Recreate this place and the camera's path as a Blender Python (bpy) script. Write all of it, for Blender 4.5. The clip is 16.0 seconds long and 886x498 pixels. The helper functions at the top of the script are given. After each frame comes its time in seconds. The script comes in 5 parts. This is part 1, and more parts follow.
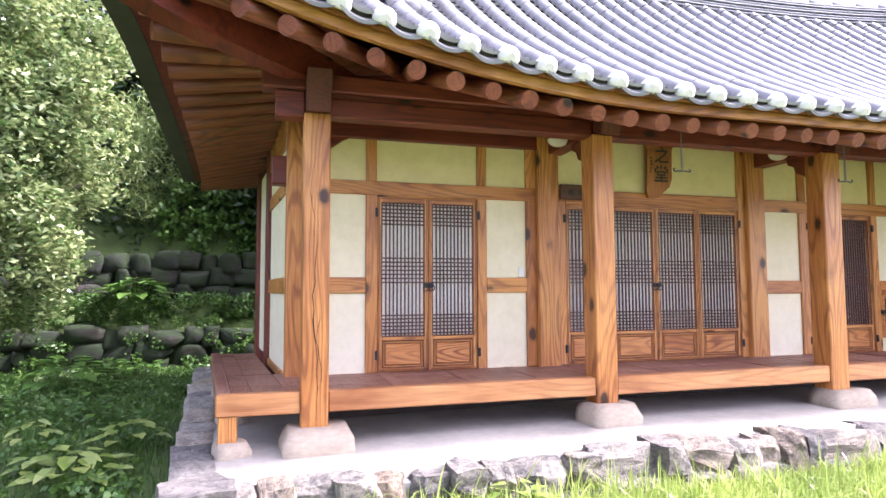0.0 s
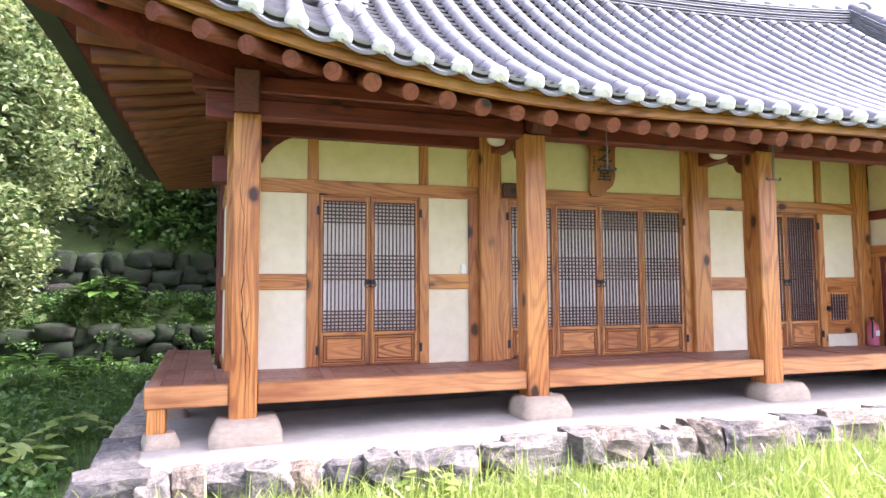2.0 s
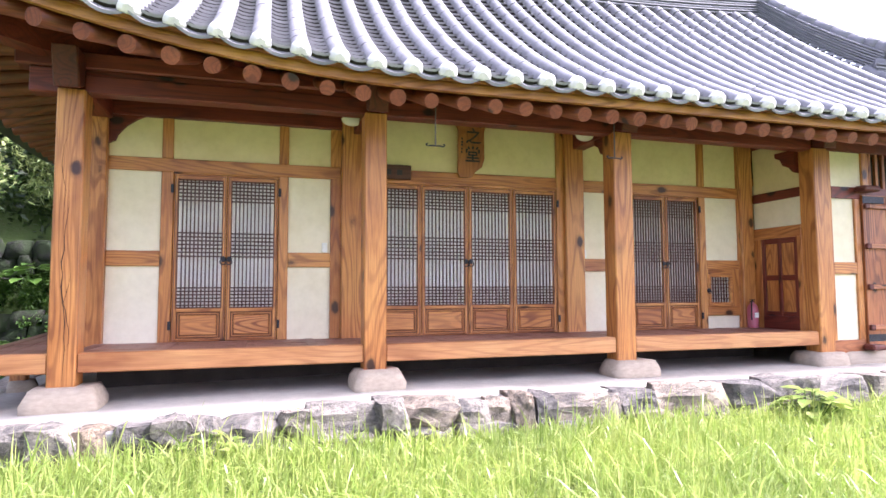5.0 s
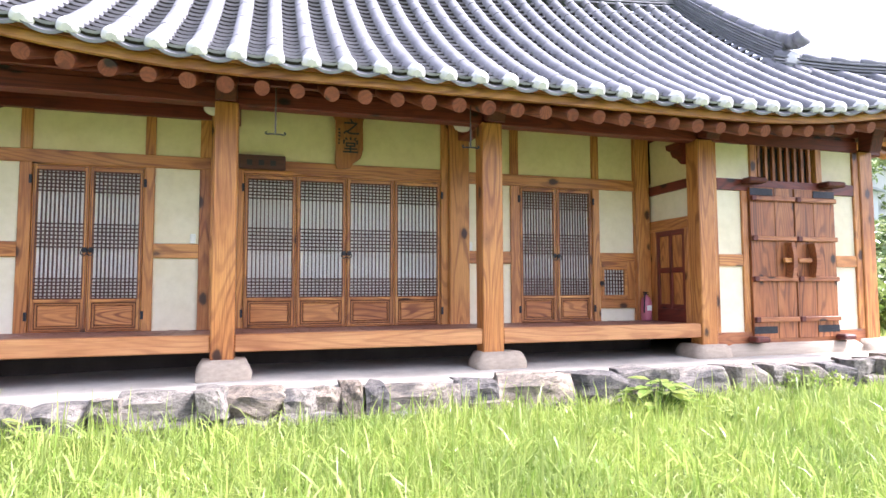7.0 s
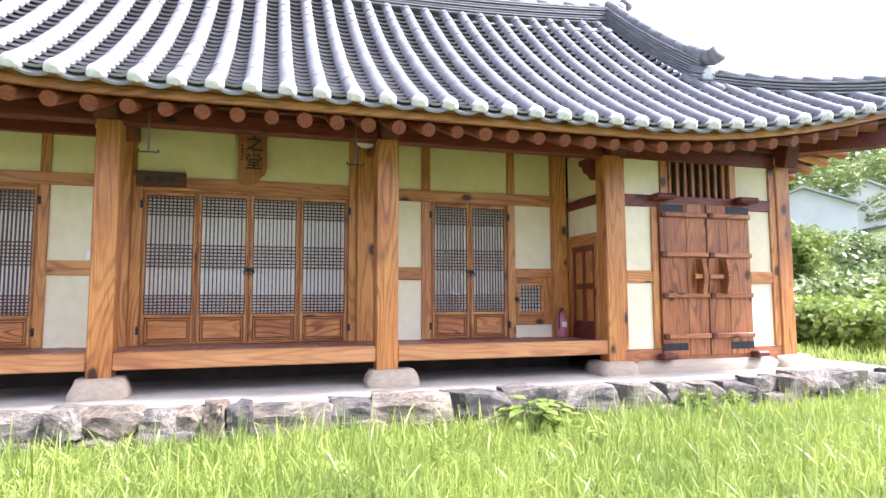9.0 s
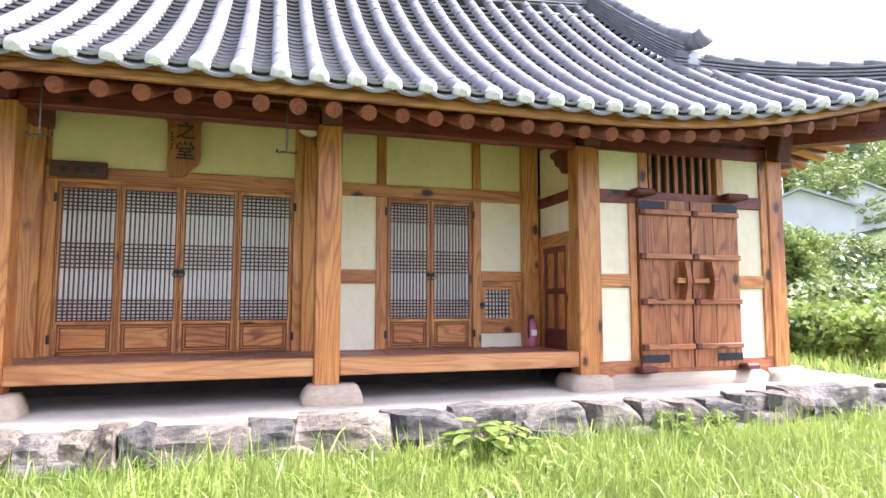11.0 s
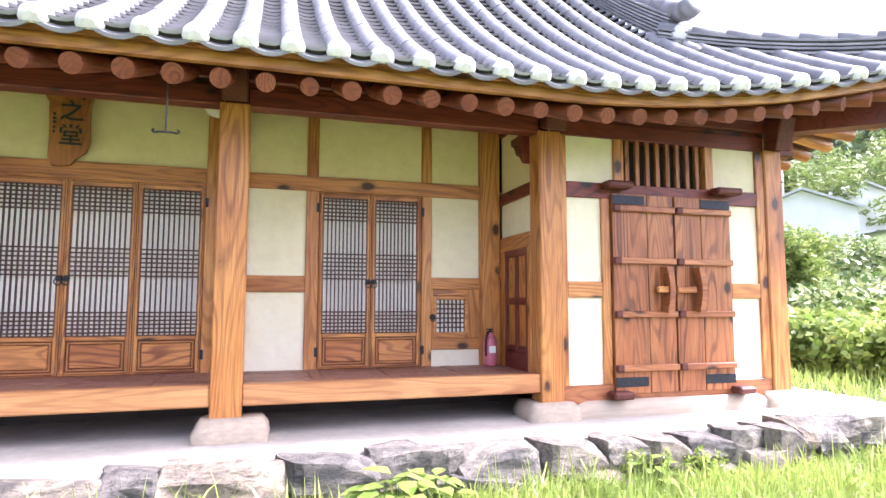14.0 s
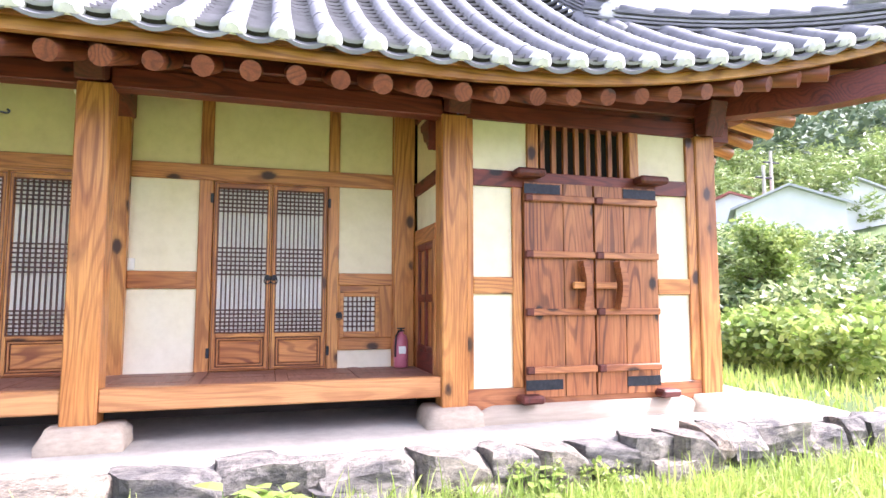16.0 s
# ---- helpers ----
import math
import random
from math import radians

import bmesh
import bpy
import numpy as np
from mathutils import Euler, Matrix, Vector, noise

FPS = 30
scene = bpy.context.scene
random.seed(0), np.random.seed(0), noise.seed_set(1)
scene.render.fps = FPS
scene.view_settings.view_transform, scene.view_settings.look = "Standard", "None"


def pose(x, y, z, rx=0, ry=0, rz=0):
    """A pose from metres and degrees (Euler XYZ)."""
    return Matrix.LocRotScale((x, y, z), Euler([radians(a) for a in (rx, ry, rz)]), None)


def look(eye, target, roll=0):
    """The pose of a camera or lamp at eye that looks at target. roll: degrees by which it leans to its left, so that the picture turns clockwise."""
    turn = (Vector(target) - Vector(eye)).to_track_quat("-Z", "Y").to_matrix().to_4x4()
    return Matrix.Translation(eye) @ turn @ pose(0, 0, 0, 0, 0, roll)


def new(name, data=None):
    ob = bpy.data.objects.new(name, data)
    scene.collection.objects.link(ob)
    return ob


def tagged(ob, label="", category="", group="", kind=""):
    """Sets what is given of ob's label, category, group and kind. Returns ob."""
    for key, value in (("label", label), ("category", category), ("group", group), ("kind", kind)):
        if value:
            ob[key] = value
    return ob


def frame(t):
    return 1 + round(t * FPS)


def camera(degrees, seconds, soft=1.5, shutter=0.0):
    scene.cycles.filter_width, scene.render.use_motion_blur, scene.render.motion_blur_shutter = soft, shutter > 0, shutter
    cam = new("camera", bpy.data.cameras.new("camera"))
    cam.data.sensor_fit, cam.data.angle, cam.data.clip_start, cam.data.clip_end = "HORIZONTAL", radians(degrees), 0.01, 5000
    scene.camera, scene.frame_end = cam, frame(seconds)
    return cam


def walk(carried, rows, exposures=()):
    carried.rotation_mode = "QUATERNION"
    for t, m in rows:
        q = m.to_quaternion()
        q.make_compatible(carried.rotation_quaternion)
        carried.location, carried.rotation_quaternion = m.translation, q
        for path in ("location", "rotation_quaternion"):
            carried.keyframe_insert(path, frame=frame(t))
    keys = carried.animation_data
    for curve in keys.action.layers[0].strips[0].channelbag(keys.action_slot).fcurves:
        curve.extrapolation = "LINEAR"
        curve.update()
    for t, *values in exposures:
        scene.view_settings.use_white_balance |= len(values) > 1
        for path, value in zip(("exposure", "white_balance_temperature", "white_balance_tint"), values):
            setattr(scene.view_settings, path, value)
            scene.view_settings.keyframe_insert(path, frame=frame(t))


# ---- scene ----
cam = camera(73.2, 16.0)
PATH = [
    (0, (-0.362, -4.959, 1.313), (0.195, -3.043, 1.449), -0.2),
    (0.5, (-0.035, -5.103, 1.306), (0.522, -3.187, 1.439), -0.3),
    (1, (0.1, -5.169, 1.287), (0.659, -3.253, 1.421), -0.3),
    (1.5, (0.147, -5.211, 1.272), (0.707, -3.296, 1.409), -0.3),
    (2, (0.189, -5.255, 1.269), (0.749, -3.34, 1.406), -0.3),
    (2.5, (0.271, -5.306, 1.262), (0.832, -3.391, 1.397), -0.2),
    (3, (0.44, -5.384, 1.229), (1.0, -3.469, 1.369), -0.3),
    (3.5, (0.683, -5.477, 1.202), (1.243, -3.562, 1.338), -0.2),
    (4, (0.987, -5.577, 1.151), (1.545, -3.662, 1.287), -0.2),
    (6.5, (2.731, -6.044, 0.938), (3.292, -4.129, 1.067), -0.2),
    (7, (3.079, -6.131, 0.943), (3.639, -4.215, 1.073), -0.2),
    (7.5, (3.411, -6.224, 0.954), (3.972, -4.308, 1.085), -0.2),
    (8, (3.712, -6.316, 0.962), (4.271, -4.401, 1.102), -0.2),
    (8.5, (3.981, -6.398, 0.98), (4.537, -4.484, 1.143), -0.2),
    (9, (4.202, -6.429, 0.997), (4.759, -4.516, 1.166), -0.2),
    (9.5, (4.386, -6.369, 1.021), (4.945, -4.456, 1.19), -0.1),
    (12, (5.115, -5.433, 1.054), (5.677, -3.522, 1.234), -0.0),
    (12.5, (5.196, -5.235, 1.077), (5.758, -3.324, 1.258), -0.0),
    (13, (5.28, -5.093, 1.118), (5.841, -3.182, 1.295), 0.1),
    (13.5, (5.45, -5.041, 1.144), (6.009, -3.129, 1.321), 0.1),
    (14, (5.737, -5.054, 1.149), (6.296, -3.142, 1.328), 0.1),
    (14.5, (6.038, -5.08, 1.153), (6.596, -3.168, 1.333), 0.1),
    (15, (6.307, -5.072, 1.154), (6.862, -3.159, 1.336), 0.1),
    (15.5, (6.521, -5.008, 1.149), (7.081, -3.096, 1.327), 0.0),
    (16, (6.728, -4.913, 1.14), (7.286, -3.0, 1.313), 0.0),
]
walk(cam, [(t, look(eye, target, roll)) for t, eye, target, roll in PATH], exposures=[(0.0, 2.4, 5780, 30), (4.0, 2.27, 5780, 30), (7.0, 2.08, 5780, 23), (9.5, 1.95, 5800, 22), (12.0, 2.02, 5800, 26), (13.5, 2.33, 5800, 27), (16.0, 2.45, 5800, 27)])

# ---- world and sun ----
SUN_EL, SUN_AZ = radians(52), radians(106)
world = bpy.data.worlds.new("world")
scene.world = world
world.use_nodes = True
wn, wl = world.node_tree.nodes, world.node_tree.links
sky = wn.new("ShaderNodeTexSky")
sky.sky_type, sky.sun_disc, sky.sun_elevation, sky.sun_rotation = "NISHITA", False, SUN_EL, SUN_AZ
sky.air_density, sky.dust_density, sky.ozone_density = 1.0, 4.0, 1.0
soften = wn.new("ShaderNodeHueSaturation")
soften.inputs["Saturation"].default_value = 0.5
wl.new(sky.outputs[0], soften.inputs["Color"])
wl.new(soften.outputs[0], wn["Background"].inputs[0])
wn["Background"].inputs[1].default_value = 0.15
sun_data = bpy.data.lights.new("sun", "SUN")
sun_data.energy, sun_data.angle, sun_data.color = 3.2, radians(10), (1.0, 0.95, 0.87)
sun = new("sun", sun_data)
sun.matrix_world = look((0, 0, 0), (-math.sin(SUN_AZ) * math.cos(SUN_EL), -math.cos(SUN_AZ) * math.cos(SUN_EL), -math.sin(SUN_EL)))


# ---- materials ----
class Nodes:
    """A node material under construction."""

    def __init__(self, name, rough=0.6, metal=0.0):
        self.mat = bpy.data.materials.new(name)
        self.mat.use_nodes = True
        self.t = self.mat.node_tree
        self.bsdf = self.t.nodes["Principled BSDF"]
        self.bsdf.inputs["Roughness"].default_value = rough
        self.bsdf.inputs["Metallic"].default_value = metal
        self.geo = None

    def node(self, kind, **values):
        n = self.t.nodes.new(kind)
        for key, value in values.items():
            n.inputs[key.replace("_", " ")].default_value = value
        return n

    def link(self, a, b):
        self.t.links.new(a, b)

    def coords(self, scale=(1, 1, 1), vary=0.0):
        c = self.node("ShaderNodeTexCoord")
        m = self.node("ShaderNodeMapping")
        m.inputs["Scale"].default_value = scale
        self.link(c.outputs["Object"], m.inputs["Vector"])
        if vary:
            info = self.node("ShaderNodeObjectInfo")
            mul = self.t.nodes.new("ShaderNodeMath")
            mul.operation = "MULTIPLY"
            mul.inputs[1].default_value = vary
            self.link(info.outputs["Random"], mul.inputs[0])
            self.link(mul.outputs[0], m.inputs["Location"])
        return m.outputs[0]

    def noise(self, vec, scale, detail=4.0, rough=0.55, distort=0.0):
        n = self.node("ShaderNodeTexNoise", Scale=scale, Detail=detail, Roughness=rough, Distortion=distort)
        self.link(vec, n.inputs["Vector"])
        return n.outputs[0]

    def math(self, op, a, b=None):
        n = self.t.nodes.new("ShaderNodeMath")
        n.operation = op
        for i, v in enumerate((a, b)):
            if v is None:
                continue
            if isinstance(v, (int, float)):
                n.inputs[i].default_value = v
            else:
                self.link(v, n.inputs[i])
        return n.outputs[0]

    def ramp(self, fac, stops):
        n = self.t.nodes.new("ShaderNodeValToRGB")
        e = n.color_ramp.elements
        while len(e) < len(stops):
            e.new(0.5)
        for el, (p, c) in zip(e, stops):
            el.position, el.color = p, (*c, 1) if len(c) == 3 else c
        self.link(fac, n.inputs[0])
        return n.outputs[0]

    def mix(self, fac, a, b, mode="MIX"):
        n = self.t.nodes.new("ShaderNodeMix")
        n.data_type, n.blend_type = "RGBA", mode
        for v, i in ((fac, 0), (a, 6), (b, 7)):
            if isinstance(v, (int, float)):
                n.inputs[i].default_value = v
            elif isinstance(v, tuple):
                n.inputs[i].default_value = (*v, 1)
            else:
                self.link(v, n.inputs[i])
        return n.outputs[2]

    def node_red(self, colour):
        n = self.t.nodes.new("ShaderNodeSeparateColor")
        self.link(colour, n.inputs[0])
        return n.outputs[0]

    def bump(self, height, strength=0.3, distance=0.01):
        n = self.node("ShaderNodeBump", Strength=strength, Distance=distance)
        self.link(height, n.inputs["Height"])
        self.link(n.outputs[0], self.bsdf.inputs["Normal"])

    def done(self, colour):
        self.link(colour, self.bsdf.inputs["Base Color"])
        return self.mat


def wood(name, axis, light, dark, rough=0.42, knots=True, figure=110.0, lines=0.62):
    """Flat-sawn pine: flame figure of dark growth lines, fine fibre, patchy stain and knots along one axis."""
    w = Nodes(name, rough)

    def along(across, length):
        return tuple(length if i == axis else across for i in range(3))
    mid = tuple(0.55 * d + 0.45 * l for d, l in zip(dark, light))
    big = w.noise(w.coords(along(3.4, 0.42), 37.0), 1.0, 1.5, 0.4, 0.1)
    rings = w.math("ADD", w.math("MULTIPLY", w.math("SINE", w.math("MULTIPLY", big, figure)), 0.5), 0.5)
    fine = w.noise(w.coords(along(85.0, 2.6), 11.0), 1.0, 4.0, 0.6)
    tone = w.noise(w.coords(along(2.4, 0.8), 5.0), 1.0, 4.0, 0.6)
    fade = w.ramp(w.noise(w.coords(along(5.0, 1.3), 29.0), 1.0, 2.0), [(0.32, (0.25, 0.25, 0.25)), (0.62, (1, 1, 1))])
    col = w.ramp(fine, [(0.3, mid), (0.55, tuple(0.2 * m + 0.8 * l for m, l in zip(mid, light))), (0.72, light)])
    mask = w.ramp(rings, [(0.08, (lines, lines, lines)), (0.24, (0.5 * lines, 0.5 * lines, 0.5 * lines)), (0.5, (0, 0, 0))])
    col = w.mix(w.math("MULTIPLY", mask, fade), col, dark)
    shade = w.ramp(tone, [(0.3, (0.58, 0.42, 0.36)), (0.48, (0.86, 0.76, 0.72)), (0.66, (1.0, 1.0, 1.0))])
    col = w.mix(1.0, col, shade, "MULTIPLY")
    if knots:
        v = w.node("ShaderNodeTexVoronoi", Scale=1.0, Randomness=1.0)
        w.link(w.coords(along(4.2, 2.5), 19.0), v.inputs["Vector"])
        wob = w.math("ADD", v.outputs["Distance"], w.math("MULTIPLY", w.noise(w.coords(along(30, 18), 3.0), 1.0, 2.0), 0.09))
        pick = w.math("GREATER_THAN", w.node_red(v.outputs["Color"]), 0.52)
        k = w.ramp(wob, [(0.16, (1, 1, 1)), (0.2, (0.8, 0.8, 0.8)), (0.235, (0.3, 0.3, 0.3)), (0.33, (0, 0, 0))])
        col = w.mix(w.math("MULTIPLY", k, pick), col, tuple(0.22 * d for d in dark))
    w.bump(w.math("ADD", rings, fine), 0.22, 0.003)
    return w.done(col)


LIGHT, DARK = (0.65, 0.305, 0.085), (0.19, 0.052, 0.016)
RED, REDD = (0.21, 0.038, 0.02), (0.055, 0.010, 0.008)
WOOD_X = wood("pine_along_x", 0, LIGHT, DARK)
WOOD_Y = wood("pine_along_y", 1, LIGHT, DARK)
WOOD_Z = wood("pine_along_z", 2, LIGHT, DARK)
BEAM_X = wood("stained_beam_x", 0, RED, REDD, 0.5)
BEAM_Y = wood("stained_beam_y", 1, RED, REDD, 0.5)
BEAM_Z = wood("stained_beam_z", 2, RED, REDD, 0.5)
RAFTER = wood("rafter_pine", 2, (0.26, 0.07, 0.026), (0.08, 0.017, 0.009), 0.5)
FASCIA = wood("yellow_pine", 0, (0.56, 0.28, 0.06), (0.2, 0.07, 0.018), 0.5, False)
DARK_WOOD = wood("dark_weathered_wood", 1, (0.13, 0.024, 0.013), (0.05, 0.011, 0.008), 0.6, False)
DECK = wood("worn_deck_board", 1, (0.34, 0.185, 0.135), (0.17, 0.075, 0.055), 0.5, False)
DECK_X = wood("worn_deck_edge", 0, (0.58, 0.3, 0.12), (0.3, 0.12, 0.045), 0.45, True, 70.0, 0.55)
BARN = wood("barn_plank", 2, (0.46, 0.18, 0.06), (0.1, 0.03, 0.012), 0.5, True, 110.0, 0.8)
PANEL = wood("door_panel_pine", 0, (0.66, 0.3, 0.085), (0.2, 0.055, 0.018), 0.42, False, 130.0, 0.85)
BARN_X = wood("barn_batten", 0, (0.48, 0.2, 0.075), (0.15, 0.045, 0.02), 0.5)
LATTICE = wood("dark_lattice", 2, (0.10, 0.035, 0.025), (0.05, 0.018, 0.014), 0.5, False)
SIGN = wood("sign_wood", 2, (0.46, 0.19, 0.045), (0.26, 0.09, 0.022), 0.45, False)


def plain(name, colour, rough=0.5, metal=0.0, spread=0.12, scale=6.0, bump=0.05):
    w = Nodes(name, rough, metal)
    n = w.noise(w.coords((1, 1, 1), 3.0), scale, 6.0, 0.6)
    col = w.ramp(n, [(0.3, tuple(c * (1 - spread) for c in colour)), (0.7, tuple(min(1, c * (1 + spread)) for c in colour))])
    w.bump(w.noise(w.coords(), scale * 14, 3.0), bump, 0.005)
    return w.done(col)


def stone(name, light, dark, moss=None):
    """Split field stone: mottled, veined, each piece of its own tone."""
    w = Nodes(name, 0.88)
    vec = w.coords((1, 1, 1), 23.0)
    a = w.noise(vec, 2.2, 8.0, 0.68, 0.4)
    b = w.noise(vec, 9.0, 8.0, 0.72, 0.6)
    c = w.noise(vec, 46.0, 4.0, 0.7)
    col = w.ramp(a, [(0.36, dark), (0.5, tuple((l + d) / 2 for l, d in zip(light, dark))), (0.64, light)])
    col = w.mix(1.0, col, w.ramp(b, [(0.34, (0.4, 0.39, 0.38)), (0.5, (0.9, 0.9, 0.9)), (0.7, (1.15, 1.12, 1.08))]), "MULTIPLY")
    col = w.mix(1.0, col, w.ramp(c, [(0.3, (0.75, 0.75, 0.75)), (0.6, (1, 1, 1))]), "MULTIPLY")
    info = w.node("ShaderNodeObjectInfo")
    col = w.mix(1.0, col, w.ramp(info.outputs["Random"], [(0.0, (0.5, 0.5, 0.53)), (0.35, (0.8, 0.79, 0.78)), (0.6, (1.0, 0.97, 0.92)), (0.8, (1.05, 0.88, 0.7)), (1.0, (0.7, 0.72, 0.74))]), "MULTIPLY")
    if moss:
        m = w.noise(w.coords((1, 1, 1), 7.0), 2.3, 5.0, 0.6)
        col = w.mix(w.ramp(m, [(0.36, (0, 0, 0)), (0.55, (0.9, 0.9, 0.9))]), col, moss)
    w.bump(w.math("ADD", b, w.math("MULTIPLY", c, 0.3)), 0.9, 0.03)
    return w.done(col)


def leafy(name, colour, colour2, rough=0.45, through_light=0.35):
    """Leaf surface, with light coming through it; colour differs from leaf to leaf."""
    w = Nodes(name, rough)
    g = w.node("ShaderNodeNewGeometry")
    col = w.ramp(g.outputs["Random Per Island"], [(0.0, colour), (1.0, colour2)])
    n = w.noise(w.coords(), 0.9, 3.0)
    col = w.mix(1.0, col, w.ramp(n, [(0.3, (0.7, 0.75, 0.7)), (0.7, (1.15, 1.1, 1.0))]), "MULTIPLY")
    tr = w.node("ShaderNodeBsdfTranslucent")
    w.link(col, tr.inputs["Color"])
    mixer = w.node("ShaderNodeMixShader", Fac=through_light)
    out = w.t.nodes["Material Output"]
    w.link(w.bsdf.outputs[0], mixer.inputs[1])
    w.link(tr.outputs[0], mixer.inputs[2])
    w.link(mixer.outputs[0], out.inputs["Surface"])
    return w.done(col)


def plaster_material(name, low, high):
    w = Nodes(name, 0.9)
    a = w.noise(w.coords(), 1.3, 5.0, 0.6)
    b = w.noise(w.coords(), 9.0, 6.0, 0.65)
    col = w.ramp(a, [(0.3, low), (0.7, high)])
    col = w.mix(1.0, col, w.ramp(b, [(0.25, (0.9, 0.89, 0.86)), (0.6, (1, 1, 1))]), "MULTIPLY")
    w.bump(w.noise(w.coords(), 60.0, 4.0), 0.12, 0.004)
    return w.done(col)


def tile_material(name, colour):
    w = Nodes(name, 0.55)
    vec = w.coords((1, 1, 1), 9.0)
    a = w.noise(vec, 4.0, 6.0, 0.6)
    b = w.noise(vec, 40.0, 4.0, 0.6)
    col = w.ramp(a, [(0.3, tuple(c * 0.7 for c in colour)), (0.7, tuple(c * 1.2 for c in colour))])
    info = w.node("ShaderNodeObjectInfo")
    col = w.mix(1.0, col, w.ramp(info.outputs["Random"], [(0, (0.88, 0.88, 0.9)), (1, (1.06, 1.06, 1.06))]), "MULTIPLY")
    w.bump(b, 0.2, 0.004)
    return w.done(col)


def concrete_material():
    w = Nodes("terrace_concrete", 0.8)
    a = w.noise(w.coords(), 1.1, 8.0, 0.62)
    b = w.noise(w.coords(), 12.0, 6.0, 0.7)
    col = w.ramp(a, [(0.32, (0.345, 0.32, 0.275)), (0.6, (0.5, 0.47, 0.405))])
    col = w.mix(1.0, col, w.ramp(b, [(0.25, (0.82, 0.82, 0.82)), (0.6, (1, 1, 1))]), "MULTIPLY")
    w.bump(b, 0.25, 0.006)
    return w.done(col)


def ground_material():
    w = Nodes("meadow_soil", 0.95)
    a = w.noise(w.coords(), 0.8, 6.0, 0.6)
    b = w.noise(w.coords(), 11.0, 6.0, 0.7)
    col = w.ramp(a, [(0.3, (0.045, 0.075, 0.018)), (0.7, (0.09, 0.14, 0.03))])
    col = w.mix(w.ramp(b, [(0.5, (0, 0, 0)), (0.75, (0.5, 0.5, 0.5))]), col, (0.10, 0.075, 0.045))
    w.bump(b, 0.8, 0.05)
    return w.done(col)


GROOVE = plain("dark_groove", (0.11, 0.03, 0.014), 0.55, 0, 0.25, 9.0)
MOULD = plain("moulded_pine", (0.42, 0.17, 0.05), 0.45, 0, 0.2, 7.0)
PLASTER = plaster_material("cream_plaster", (0.76, 0.67, 0.47), (0.82, 0.75, 0.59))
# Upper panels: the yellow-green bounce off the grass is put into the colour.
BOUNCE_PLASTER = plaster_material("bounce_tinted_plaster", (0.72, 0.6, 0.33), (0.78, 0.68, 0.42))
PAPER = plain("window_paper", (0.9, 0.87, 0.82), 0.8, 0, 0.05, 2.0)
TILE = tile_material("roof_tile", (0.2, 0.198, 0.205))
TILE_D = tile_material("trough_tile", (0.27, 0.265, 0.27))
# Bedding clay, blackened to include the shade under the tile lips.
SHADED_CLAY = plain("shaded_bedding_clay", (0.035, 0.03, 0.026), 0.95, 0, 0.3, 8.0, 0.4)
# Darker copy of the roof tile, shade of the eave edge in its colour.
SHADED_TILE = tile_material("shaded_edge_tile", (0.045, 0.042, 0.036))
LIME = plain("lime_cap", (0.66, 0.645, 0.63), 0.85, 0, 0.12, 14.0, 0.3)
CONCRETE = concrete_material()
GROUND = ground_material()
EDGE = stone("edge_stone", (0.42, 0.38, 0.33), (0.1, 0.097, 0.095))
MORTAR = plain("grey_mortar", (0.2, 0.195, 0.185), 0.9, 0, 0.35, 7.0, 0.5)
SIDE_SLAB = stone("worn_slab", (0.64, 0.59, 0.52), (0.36, 0.335, 0.3))
# Earth plaster made near black to carry the shade under the deck.
SHADED_EARTH = plain("shaded_earth_plaster", (0.06, 0.05, 0.045), 0.95, 0, 0.3, 3.0, 0.3)
PLINTH = plain("plinth_granite", (0.4, 0.33, 0.25), 0.85, 0, 0.14, 9.0, 0.5)
# Mossy stone, its colour darkened further for the bank's deep shade.
MOSSY = stone("shaded_mossy_stone", (0.06, 0.056, 0.048), (0.014, 0.014, 0.013), (0.018, 0.034, 0.007))
IRON = plain("black_iron", (0.03, 0.032, 0.04), 0.5, 0.7, 0.3, 30.0, 0.3)
# Near-black colour that stands in for the darkness of unlit rooms.
DARK_IN = plain("unlit_interior", (0.02, 0.017, 0.015), 0.9)
GRASS = leafy("grass_blade", (0.235, 0.35, 0.062), (0.48, 0.54, 0.18), 0.35, 0.45)
# Darker green: the shade beside the house is part of this colour.
GRASS_D = leafy("shaded_herb", (0.055, 0.13, 0.025), (0.12, 0.22, 0.04), 0.45, 0.3)
LEAF_T = leafy("tree_leaf", (0.07, 0.14, 0.035), (0.40, 0.45, 0.21), 0.25, 0.3)
# Near-black green that holds the shade of the wooded bank.
LEAF_D = leafy("shaded_bank_leaf", (0.012, 0.03, 0.008), (0.045, 0.085, 0.018), 0.4, 0.2)
LEAF_B = leafy("bush_leaf", (0.17, 0.27, 0.05), (0.40, 0.46, 0.15), 0.3, 0.4)
# Paler, bluer green: distance haze is mixed into the leaf colour.
LEAF_F = leafy("hazed_forest_leaf", (0.08, 0.125, 0.075), (0.16, 0.21, 0.12), 0.6, 0.2)
LEAF_BAMBOO = leafy("bamboo_leaf", (0.16, 0.24, 0.07), (0.28, 0.34, 0.12), 0.5, 0.3)
BARK = plain("bark", (0.09, 0.065, 0.045), 0.9, 0, 0.4, 12.0, 0.8)


# ---- builders ----
def part(name, bm, material, parent=None, label=""):
    """Links a bmesh (or a ready mesh) as one mesh object under a thing or a part."""
    if isinstance(bm, bpy.types.Mesh):
        me = bm
    else:
        me = bpy.data.meshes.new(name)
        bm.to_mesh(me)
        bm.free()
    if material and not me.materials:
        me.materials.append(material)
    ob = new(name, me)
    if parent is not None:
        ob.parent = parent
    return tagged(ob, label)


